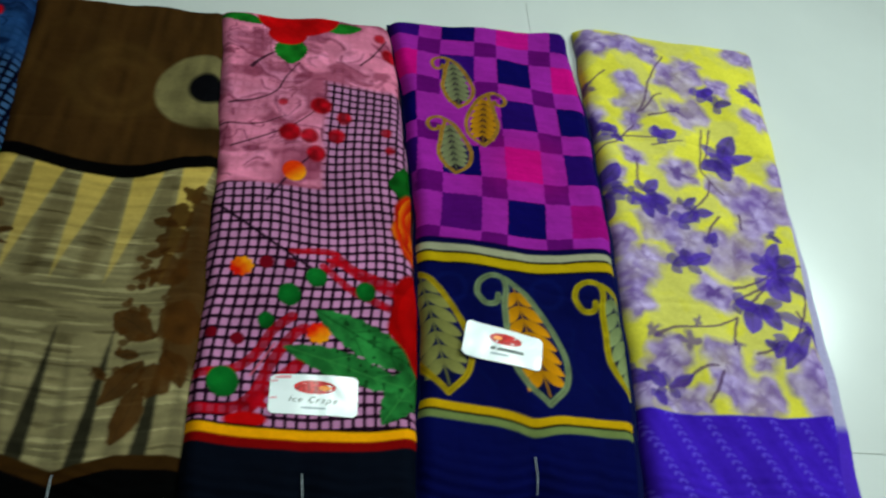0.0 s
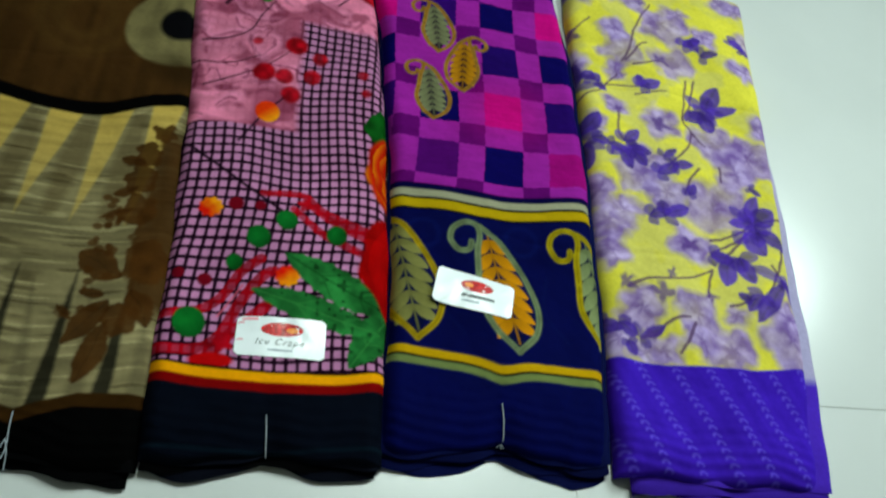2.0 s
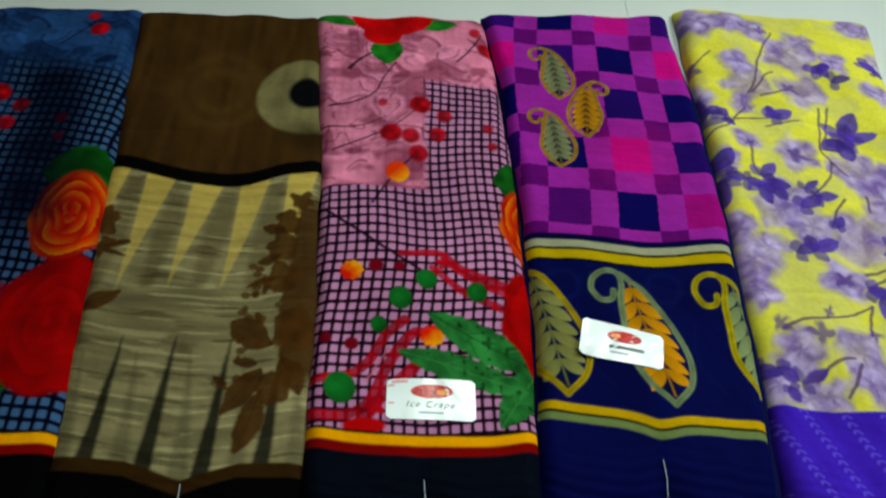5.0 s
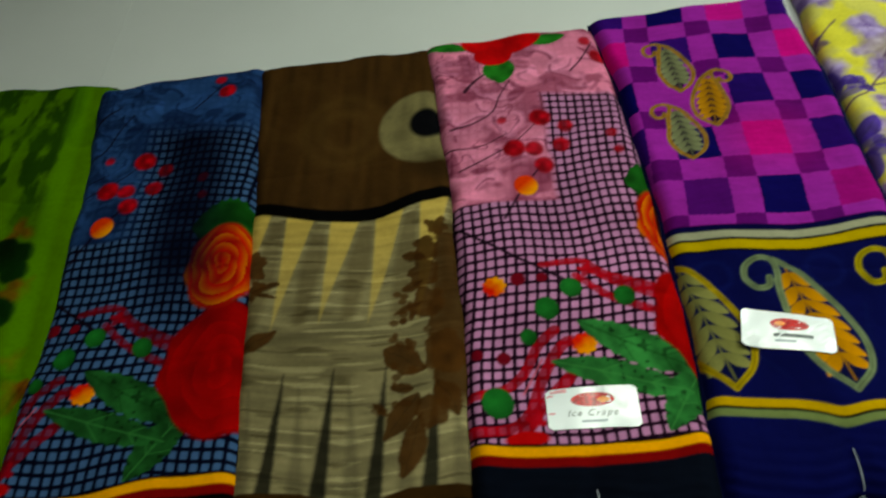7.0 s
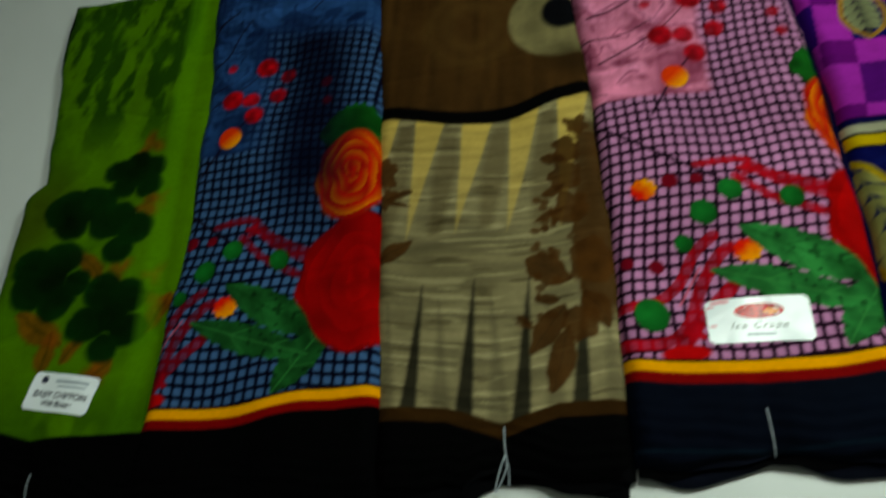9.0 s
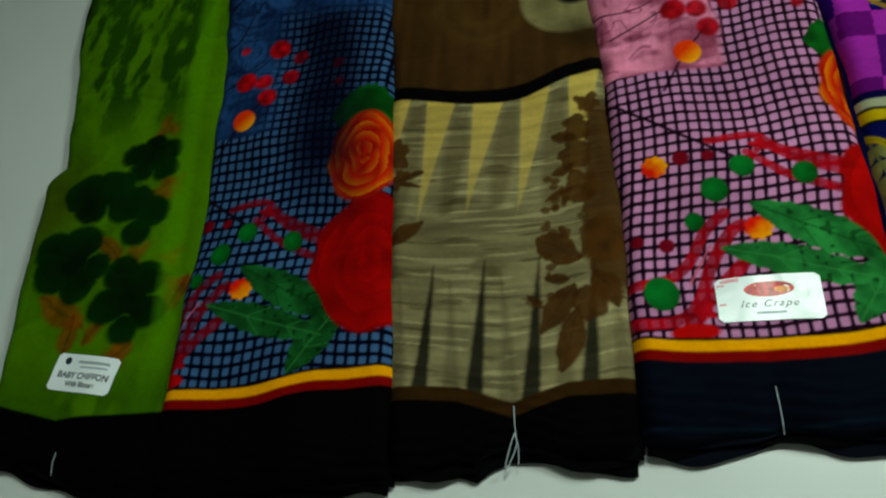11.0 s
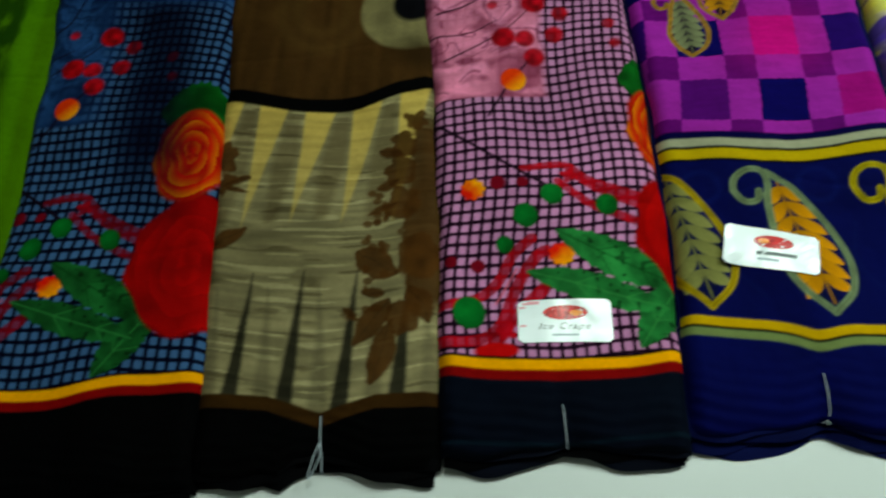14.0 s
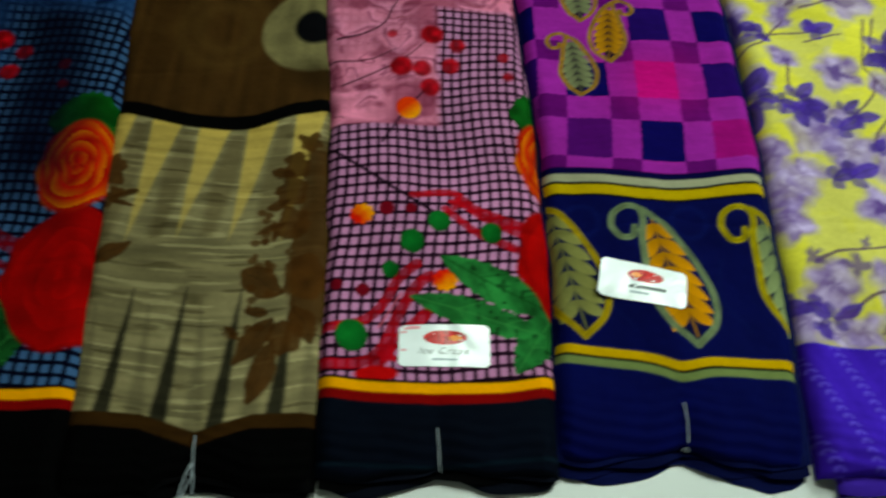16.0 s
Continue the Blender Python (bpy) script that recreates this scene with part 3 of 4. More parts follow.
def paisley(c, px, py, outline, leaf, field, wide=0.0068, deep=0.5):
    """A paisley with a curl at its head, in its own plan."""
    left = bend([(0.318, 0.165), (0.3185, 0.130), (0.318, 0.095), (0.333, 0.062), (0.356, 0.037)], 20)
    right = bend([(0.322, 0.192), (0.346, 0.172), (0.371, 0.130), (0.3825, 0.092), (0.377, 0.060), (0.356, 0.037)], 24)
    head = bend([(0.3185, 0.130), (0.319, 0.160), (0.322, 0.180), (0.318, 0.1935), (0.305, 0.196), (0.292, 0.187), (0.289, 0.172), (0.297, 0.158), (0.309, 0.159), (0.312, 0.170)], 40)
    c = over(c, np.maximum(stroke(px, py, [(0.334, 0.16), (0.348, 0.085)], 0.026, 0.056), stroke(px, py, [(0.348, 0.085), (0.354, 0.045)], 0.052, 0.012)) * deep, field)
    c = leaf_rows(c, px, py, (0.331, 0.180), (0.357, 0.046), 0.036, leaf, 7, 0.0138)
    c = over(c, stroke(px, py, [(0.331, 0.180), (0.357, 0.046)], 0.0022), leaf * 0.7)
    for path in (left, right, head):
        c = over(c, stroke(px, py, path, wide), outline * (0.8 + 0.4 * vnoise(px, py, 0.008, 3))[..., None])
        c = over(c, stroke(px, py, path, wide * 0.25) * 0.5, outline * 0.45)
    return c


def big_paisley(c, x, y, at, outline, leaf, up=0.0):
    """at is the middle of the curl."""
    return paisley(c, x - at + 0.305, y - up, outline, leaf, rgb(22, 34, 60))


def small_paisley(c, x, y, cx, cy, flip, leaf):
    u, v = (x - cx) * flip / 0.66, (y - cy) / 0.62
    return paisley(c, u + 0.345 - 0.12 * v, v + 0.115, rgb(170, 134, 66), leaf, rgb(50, 38, 56), 0.0082, 0.95)


def purple_print(x, y):
    sx = x + 0.052 * (0.55 - y) + 0.004 * np.sin(y * 14)
    sy = y + 0.010 * np.sin((x - 0.22) * 13) * np.clip((0.45 - y) / 0.2, 0, 1)
    col, fx = np.floor((sx - 0.344) / 0.081).astype(int), ((sx - 0.344) / 0.081) % 1
    row, fy = np.floor((0.577 - sy) / 0.0862).astype(int), ((0.577 - sy) / 0.0862) % 1
    wide, high = fx < 0.6, fy < 0.62
    magenta, plum, navy, violet, hot = rgb(168, 58, 168), rgb(120, 24, 128), rgb(26, 12, 108), rgb(74, 22, 128), rgb(204, 24, 146)
    c = np.where((wide ^ high)[..., None], magenta, plum) * np.ones(x.shape + (1,))
    c = np.where((wide & high)[..., None], rgb(182, 56, 176), c)
    for r, k, colour in ((-1, -1, navy), (-1, -2, violet), (-1, 0, hot * 0.8 + magenta * 0.2), (-1, 1, violet), (0, 0, navy), (0, -1, violet), (0, -2, hot), (0, 1, hot), (1, 0, violet * 0.5 + navy * 0.5), (1, 1, navy), (1, -2, navy), (1, -1, magenta),
                         (2, 0, hot), (2, 1, violet * 0.6 + navy * 0.4), (2, -1, navy), (2, -2, violet), (3, 0, navy), (3, 1, hot * 0.5 + plum * 0.5), (3, -1, plum * 0.6 + violet * 0.4)):
        c = np.where(((row == r) & (col == k) & wide & high)[..., None], colour, c)
    glow = np.exp(-(((x - 0.365) / 0.06) ** 2) - ((y - 0.375) / 0.05) ** 2) * 0.35
    c = over(c, glow * (c.sum(-1) > 0.3), rgb(205, 20, 140))
    c = c * (0.88 + 0.12 * vnoise(x * 0.2, y, 0.004, 2) + 0.18 * fbm(x, y, 0.05, 1))[..., None]
    gold, sage = rgb(190, 142, 40), rgb(140, 142, 112)
    c = small_paisley(c, x, y, 0.281, 0.519, 1, sage)
    c = small_paisley(c, x, y, 0.272, 0.398, 1, sage)
    c = small_paisley(c, x, y, 0.314, 0.452, -1, gold)
    # the deep border with its stripes
    blue = rgb(14, 26, 96) * (0.85 + 0.3 * fbm(x, y, 0.03, 2))[..., None]
    top = y - 0.004 * np.cos((x - 0.23) * 26) + 0.003
    c = over(c, inside(top - 0.246, 0.002), rgb(16, 8, 84))
    c = over(c, inside(top - 0.2375, 0.002), rgb(176, 174, 150))
    c = over(c, inside(top - 0.2275, 0.002), rgb(24, 18, 30))
    c = over(c, inside(top - 0.2245, 0.002), rgb(196, 172, 32))
    c = over(c, inside(top - 0.2125, 0.002), rgb(20, 16, 26))
    low = blue
    for k in range(-1, 3):
        ring = np.abs(np.hypot(x - 0.37 - 0.112 * k, y - 0.178) - 0.018)
        low = over(low, inside(ring - 0.003, 0.004) * 0.5, rgb(26, 42, 112))
        low = over(low, np.abs(stroke(x, y, bend([(0.285 + 0.112 * k, 0.135), (0.278 + 0.112 * k, 0.09), (0.30 + 0.112 * k, 0.055)]), 0.004)) * 0.4, rgb(24, 40, 104))
    low = big_paisley(low, x, y, 0.2005, rgb(180, 158, 38), rgb(150, 148, 96), 0.010)
    low = big_paisley(low, x, y, 0.305, rgb(136, 148, 116), rgb(206, 152, 30))
    low = big_paisley(low, x, y, 0.419, rgb(180, 164, 34), rgb(150, 160, 120))
    c = over(c, inside(top - 0.210, 0.002), low)
    v = y - 0.0255 + 0.0135 * np.clip((x - 0.338) / 0.115, -1, 0) - 0.006 * np.exp(-(((x - 0.338) / 0.02) ** 2)) * -1 + 0.003 * np.clip((x - 0.338) / 0.11, 0, 1)
    c = over(c, inside(v - 0.0015, 0.002), rgb(206, 172, 28))
    c = over(c, inside(v + 0.0075, 0.002), rgb(24, 18, 30))
    c = over(c, inside(v + 0.0100, 0.002), rgb(138, 150, 100))
    return over(c, inside(v + 0.0180, 0.002), blue)


def yellow_print(x, y):
    c = rgb(226, 216, 84) * (0.82 + 0.3 * fbm(x, y, 0.05, 2))[..., None]
    c = over(c, np.clip((fbm(x, y, 0.04, 6) - 0.48) * 5, 0, 0.6), rgb(204, 196, 122))
    pale, mauve, violet, stem = rgb(200, 180, 228), rgb(130, 102, 172), rgb(84, 52, 168), rgb(98, 70, 104)
    wx, wy = x + 0.020 * (fbm(x, y, 0.022, 1) - 0.5), y + 0.020 * (fbm(x, y, 0.022, 4) - 0.5)
    sx, sy = x + 0.3 * (wx - x), y + 0.3 * (wy - y)
    # pale watercolour flowers, upper and lower half: place, size
    upper = ((0.499, 0.651, 0.030), (0.538, 0.651, 0.020), (0.572, 0.647, 0.028), (0.615, 0.594, 0.040), (0.539, 0.568, 0.024), (0.649, 0.618, 0.018), (0.732, 0.668, 0.023), (0.754, 0.655, 0.019), (0.678, 0.574, 0.024), (0.544, 0.526, 0.030), (0.619, 0.515, 0.032), (0.725, 0.514, 0.020),
             (0.751, 0.586, 0.022), (0.532, 0.487, 0.016), (0.520, 0.416, 0.018), (0.579, 0.394, 0.026), (0.652, 0.364, 0.036), (0.695, 0.344, 0.038), (0.475, 0.498, 0.020), (0.480, 0.375, 0.018), (0.732, 0.404, 0.024), (0.544, 0.324, 0.027), (0.664, 0.321, 0.030))
    lower = ((0.531, 0.300, 0.027), (0.476, 0.272, 0.024), (0.564, 0.276, 0.031), (0.628, 0.261, 0.041), (0.481, 0.221, 0.028), (0.478, 0.180, 0.023), (0.509, 0.245, 0.021), (0.581, 0.202, 0.025), (0.502, 0.104, 0.026), (0.569, 0.101, 0.029), (0.599, 0.061, 0.027), (0.675, 0.075, 0.036),
             (0.679, 0.106, 0.024), (0.619, 0.105, 0.013), (0.564, 0.066, 0.019), (0.524, 0.052, 0.019), (0.500, 0.051, 0.016), (0.711, 0.138, 0.020), (0.471, 0.064, 0.020))
    for k, (cx, cy, r) in enumerate(upper + lower):
        lobes, turn = 4 + k % 2, k * 1.3
        a = np.arctan2(wy - cy, wx - cx) + turn
        d = np.hypot(wx - cx, wy - cy) / r
        m = inside((d - 1.0 - 0.14 * np.cos(lobes * a) - 0.06 * np.cos(2 * a + k)) * r, 0.012)
        # each petal is darker along its edge and at its root
        t = np.clip(0.42 + 1.5 * (fbm(x, y, 0.016, k % 7) - 0.5) + 0.18 * np.cos(lobes * a + 0.7) - 0.14 * np.exp(-((d - 0.95) / 0.2) ** 2) - 0.45 * np.exp(-((d / 0.26) ** 2)), 0, 1)[..., None]
        warm = 0.5 + 0.5 * np.sin(k * 2.7)
        c = over(c, m * np.clip(0.62 + 0.55 * fbm(x, y, 0.03, k % 5) + 0.06 * np.sin(k * 1.9), 0, 0.95), (pale * (1 - 0.25 * warm) + rgb(204, 180, 200) * 0.25 * warm) * t + (mauve * (1 - 0.3 * warm) + rgb(134, 106, 150) * 0.3 * warm) * (1 - t))
    for line in ([(0.455, 0.529), (0.474, 0.553), (0.504, 0.587)], [(0.544, 0.506), (0.564, 0.554), (0.579, 0.594), (0.608, 0.641)], [(0.549, 0.509), (0.566, 0.531), (0.587, 0.548)], [(0.560, 0.502), (0.584, 0.509), (0.602, 0.515)], [(0.461, 0.415), (0.480, 0.431), (0.499, 0.440), (0.516, 0.459), (0.533, 0.481)],
                 [(0.514, 0.458), (0.544, 0.460), (0.569, 0.460)], [(0.553, 0.444), (0.596, 0.456)], [(0.646, 0.485), (0.629, 0.433), (0.613, 0.404), (0.621, 0.382), (0.605, 0.347), (0.573, 0.318)], [(0.633, 0.482), (0.612, 0.404)], [(0.622, 0.382), (0.629, 0.371), (0.636, 0.360)], [(0.520, 0.404), (0.516, 0.366), (0.524, 0.349)]):
        c = over(c, stroke(sx, sy, bend(line), 0.0040, 0.0030) * 0.75, stem)
    for line in ([(0.645, 0.324), (0.646, 0.300)], [(0.614, 0.316), (0.599, 0.296), (0.589, 0.275)], [(0.609, 0.211), (0.642, 0.220), (0.679, 0.241), (0.726, 0.259)], [(0.605, 0.192), (0.644, 0.211), (0.669, 0.231)], [(0.626, 0.189), (0.658, 0.221)], [(0.495, 0.133), (0.521, 0.145), (0.565, 0.149), (0.598, 0.166)],
                 [(0.600, 0.167), (0.588, 0.127)], [(0.512, 0.072), (0.536, 0.092), (0.556, 0.096)], [(0.562, 0.089), (0.551, 0.068), (0.540, 0.053)], [(0.704, 0.209), (0.684, 0.167), (0.665, 0.140)], [(0.680, 0.178), (0.694, 0.152), (0.724, 0.145)], [(0.615, 0.119), (0.647, 0.127)]):
        c = over(c, stroke(sx, sy, bend(line), 0.0040, 0.0030) * 0.8, stem)
    # deep violet petals: root, tip, width
    high = (((0.482, 0.462), (0.498, 0.480), 0.022), ((0.494, 0.460), (0.508, 0.476), 0.018), ((0.500, 0.456), (0.513, 0.444), 0.014), ((0.470, 0.445), (0.474, 0.500), 0.022), ((0.562, 0.460), (0.592, 0.470), 0.020), ((0.566, 0.462), (0.562, 0.482), 0.012), ((0.650, 0.430), (0.678, 0.476), 0.026), ((0.652, 0.428), (0.702, 0.438), 0.020),
            ((0.650, 0.424), (0.616, 0.404), 0.024), ((0.642, 0.424), (0.652, 0.388), 0.026), ((0.640, 0.552), (0.668, 0.566), 0.018), ((0.652, 0.566), (0.662, 0.540), 0.016), ((0.664, 0.534), (0.694, 0.542), 0.016), ((0.722, 0.586), (0.746, 0.566), 0.020), ((0.734, 0.564), (0.756, 0.560), 0.016))
    middle = (((0.466, 0.362), (0.490, 0.392), 0.026), ((0.478, 0.352), (0.500, 0.342), 0.016), ((0.498, 0.342), (0.526, 0.338), 0.016), ((0.522, 0.350), (0.544, 0.376), 0.018), ((0.526, 0.342), (0.556, 0.340), 0.018), ((0.514, 0.338), (0.526, 0.310), 0.018), ((0.530, 0.340), (0.548, 0.318), 0.018), ((0.472, 0.346), (0.470, 0.306), 0.018),
              ((0.560, 0.306), (0.588, 0.322), 0.018), ((0.580, 0.320), (0.608, 0.322), 0.014), ((0.570, 0.334), (0.592, 0.346), 0.012), ((0.594, 0.272), (0.604, 0.290), 0.014), ((0.536, 0.238), (0.566, 0.248), 0.018), ((0.556, 0.240), (0.592, 0.256), 0.020), ((0.680, 0.298), (0.694, 0.284), 0.010))
    low = (((0.664, 0.246), (0.686, 0.284), 0.018), ((0.668, 0.238), (0.706, 0.264), 0.030), ((0.672, 0.240), (0.640, 0.240), 0.018), ((0.656, 0.226), (0.676, 0.190), 0.030), ((0.672, 0.226), (0.712, 0.208), 0.026), ((0.604, 0.190), (0.636, 0.180), 0.018), ((0.628, 0.186), (0.614, 0.144), 0.026), ((0.640, 0.188), (0.652, 0.150), 0.022),
           ((0.690, 0.156), (0.640, 0.098), 0.022), ((0.656, 0.136), (0.634, 0.112), 0.016), ((0.642, 0.128), (0.626, 0.136), 0.012), ((0.684, 0.158), (0.704, 0.144), 0.014), ((0.452, 0.092), (0.476, 0.078), 0.020), ((0.474, 0.088), (0.494, 0.072), 0.018), ((0.482, 0.066), (0.490, 0.048), 0.014), ((0.496, 0.070), (0.526, 0.084), 0.014))
    for k, (a, b, w) in enumerate(high + middle + low):
        rr, dx, dy = np.random.RandomState(k), b[0] - a[0], b[1] - a[1]
        # a full petal and two shorter ones beside it
        for turn, f in ((56 + 20 * rr.rand(), 0.62), (-60 - 20 * rr.rand(), 0.55), (0, 1.0)):
            ca, sa = f * math.cos(radians(turn)), f * math.sin(radians(turn))
            m, t, q = leaf_shape(sx, sy, a, (a[0] + dx * ca - dy * sa, a[1] + dx * sa + dy * ca), w * (0.55 + 0.45 * f), 0, 0.003)
            tone = np.clip(0.75 + 0.3 * (rr.rand() - 0.5) + 0.7 * (vnoise(x, y, 0.010, k) - 0.5) + 0.25 * np.clip(t - 0.5, 0, 1) - 0.25 * np.clip(1 - np.abs(q) / 0.002, 0, 1), 0.3, 1.6)
            c = over(c, m * (0.9 if f == 1 else 0.72), violet * tone[..., None] + rgb(120, 96, 176) * 0.14)
    # mauve buds and sepals
    for k, (px, py, r) in enumerate(((0.528, 0.127, 0.016), (0.496, 0.136, 0.011), (0.548, 0.155, 0.010), (0.590, 0.126, 0.010), (0.581, 0.202, 0.012), (0.579, 0.394, 0.015), (0.520, 0.414, 0.009), (0.605, 0.520, 0.012), (0.590, 0.645, 0.008), (0.508, 0.072, 0.010), (0.478, 0.555, 0.014))):
        c = over(c, blossom(wx, wy, px, py, r, 4, k, 0.25, 0.006) * 0.75, rgb(96, 66, 138))
    # the violet border with its chains of small arcs
    line = 0.0385 + 0.14 * np.clip(0.52 - x, 0, 0.1) + 0.10 * np.clip(x - 0.62, 0, 0.1)
    b = rgb(76, 40, 186) * (0.8 + 0.3 * fbm(x, y, 0.03, 4))[..., None]
    along, across = y + 0.12, x + 0.42 * y
    f = ((across / 0.0375) % 1 - 0.5) * 0.0375
    g = ((along / 0.0078) % 1 - 0.5) * 0.0078
    arc = inside(np.abs(np.hypot(f, (g + 0.001) * 1.1) - 0.0036) - 0.0011, 0.0016) * (g > -0.0015)
    b = over(b, arc * 0.8, rgb(114, 92, 216))
    f2 = (((across + 0.0188) / 0.0375) % 1 - 0.5) * 0.0375
    b = over(b, inside(np.abs(f2) - 0.005, 0.004) * 0.18, rgb(52, 24, 150))
    return over(c, inside(y - line, 0.002), b)


# ---- the room ----
def setting(name, bm, mat, label):
    ob = part(name, bm, mat, None, label)
    return tagged(ob, kind="structure", category=name.split("_")[0])


floor = setting("floor", box(-2.0, 1.5, -1.8, 2.4, -0.12, -0.0008), JOINT, "pale grey grout bed under white glazed floor tiles")
setting("wall_north", box(-2.0, 1.5, 2.4, 2.55, -0.12, 2.7), WALL_PAINT, "plain off-white painted wall behind the cloths")
setting("wall_south", box(-2.0, 1.5, -1.95, -1.8, -0.12, 2.7), WALL_PAINT, "plain off-white painted wall behind the camera")
setting("wall_west", box(-2.15, -2.0, -1.95, 2.55, -0.12, 2.7), WALL_PAINT, "plain off-white painted wall at the dim end")
setting("ceiling", box(-2.15, 1.65, -1.95, 2.55, 2.7, 2.85), WALL_PAINT, "plain off-white painted ceiling")
east = bmesh.new()
for y0, y1, z0, z1 in ((-1.95, 0.7, -0.12, 2.7), (1.4, 2.55, -0.12, 2.7), (0.7, 1.4, -0.12, 1.10), (0.7, 1.4, 1.80, 2.7)):
    piece = box(1.5, 1.65, y0, y1, z0, z1)
    me = bpy.data.meshes.new("piece")
    piece.to_mesh(me)
    piece.free()
    east.from_mesh(me)
    bpy.data.meshes.remove(me)
setting("wall_east", east, WALL_PAINT, "plain off-white painted wall with a window opening")

# ---- the folded cloths ----
E_HEIGHT = 0.020


class Cloth:
    """A folded cloth: its outline in plan units, its height in metres."""

    def __init__(self, left, right, bottom, top, seed=0, notch=0.0, tier=0.0, tuck=0.0, height=E_HEIGHT, pinch=0.5, ripple=0.0018, roll=0.016, spread=(0.0, 0.0), side_tone=None, corner=(0.5, 0.0)):
        self.left, self.right = line_along(left), line_along(right)
        self.bottom, self.top, self.seed = bottom, top, seed
        self.notch, self.tier, self.tuck = notch, tier, tuck  # a step in its left edge; how far the under folds hang out, and are tucked in
        self.height, self.pinch, self.ripple, self.roll, self.spread, self.side_tone, self.corner = height, pinch, ripple, roll, spread, side_tone, corner

    def low_edge(self, u):
        a, b = (1 - u / self.pinch, self.bottom[0]), ((u - self.pinch) / (1 - self.pinch), self.bottom[2])
        t, end = np.where(u < self.pinch, a[0], b[0]), np.where(u < self.pinch, a[1], b[1])
        drop = np.sin(np.pi / 2 * np.minimum(1, 1.3 * t)) - 0.22 * (np.clip(t - 0.82, 0, 1) / 0.18) ** 2
        return self.bottom[1] + (end - self.bottom[1]) * drop - 0.0012 * np.sin(u * 23 + self.seed) - self.corner[1] * np.clip(1 - np.abs(u - self.corner[0]) / 0.07, 0, 1)

    def shape(self, rows, cols, inset=0.0, drop=0.0, wave=0.0):
        s, u = np.meshgrid(np.linspace(0, 1, rows), np.linspace(0, 1, cols), indexing="ij")
        yb = self.low_edge(u) - drop - (self.tier if drop > 0.003 else 0) - wave * np.sin(u * 11 + self.seed * 2.3 + drop * 900)
        yt = self.top[0] + (self.top[1] - self.top[0]) * u + 0.0015 * np.sin(u * 17 + self.seed) - inset
        y = yb + (yt - yb) * s
        wob = 0.0014 * np.sin(y * 31 + self.seed) + 0.0008 * np.sin(y * 83 + 2 * self.seed)
        under = 1.0 if inset else 0.0
        step = self.notch * np.clip((y - 0.248) / 0.03, 0, 1) ** 2 * np.clip((0.52 - y) / 0.25, 0, 1)
        l, r = self.left(y) + step + inset + under * self.tuck + wob - under * self.spread[0], self.right(y) - inset + 0.7 * wob + under * self.spread[1] * (np.clip((0.62 - y) / 0.12, 0.1, 1) if self.side_tone is None else np.clip(1.2 - 2.5 * np.abs(y - 0.02), 0, 1))
        return l + (r - l) * u, y, s, u, r - l, yt - yb

    def lift(self, x, y, s, u, wide, long, low, high, roll, ripple, foot):
        side = np.minimum(u, 1 - u) * wide * PLAN
        near = s * long * PLAN
        far = (1 - s) * long * PLAN

        def round_off(d, r):
            f = np.clip(d / r, 0, 1)
            return np.sqrt(np.clip(1 - (1 - f) ** 2, 0, 1))

        f = round_off(side, roll) * round_off(far, roll) * (0.45 + 0.55 * round_off(near, foot)) * round_off(near + 0.001, 0.004)
        z = low + (high - low) * f
        k = self.seed
        waves = 0.9 * np.sin(x * 47 + 1.5 * np.sin(y * 13 + k) + k) + 0.7 * np.sin(y * 27 + 9 * x + 2 * k) + 3.2 * (fbm(x, y, 0.09, k) - 0.5) + 1.6 * (fbm(x, y, 0.03, k + 3) - 0.5)
        z = z + ripple * waves * f
        # the stitch draws the layers together near the lower edge
        z = z - 0.005 * np.exp(-(((u - self.pinch) * wide / 0.014) ** 2)) * np.clip(1 - near / 0.075, 0, 1) * f
        # fine crinkles of the gathered lower end
        z = z + 0.0007 * np.sin(near * 620 + 3 * np.sin(u * 7 + k) + 9 * u) * np.clip(1 - near / 0.06, 0, 1) * f * (ripple > 0.001)
        # shallow creases where the stack was folded before
        for c in (0.33, 0.68):
            z = z - 0.0008 * np.exp(-(((s - c - 0.01 * np.sin(u * 5 + k)) * long / 0.004) ** 2)) * f
        return z


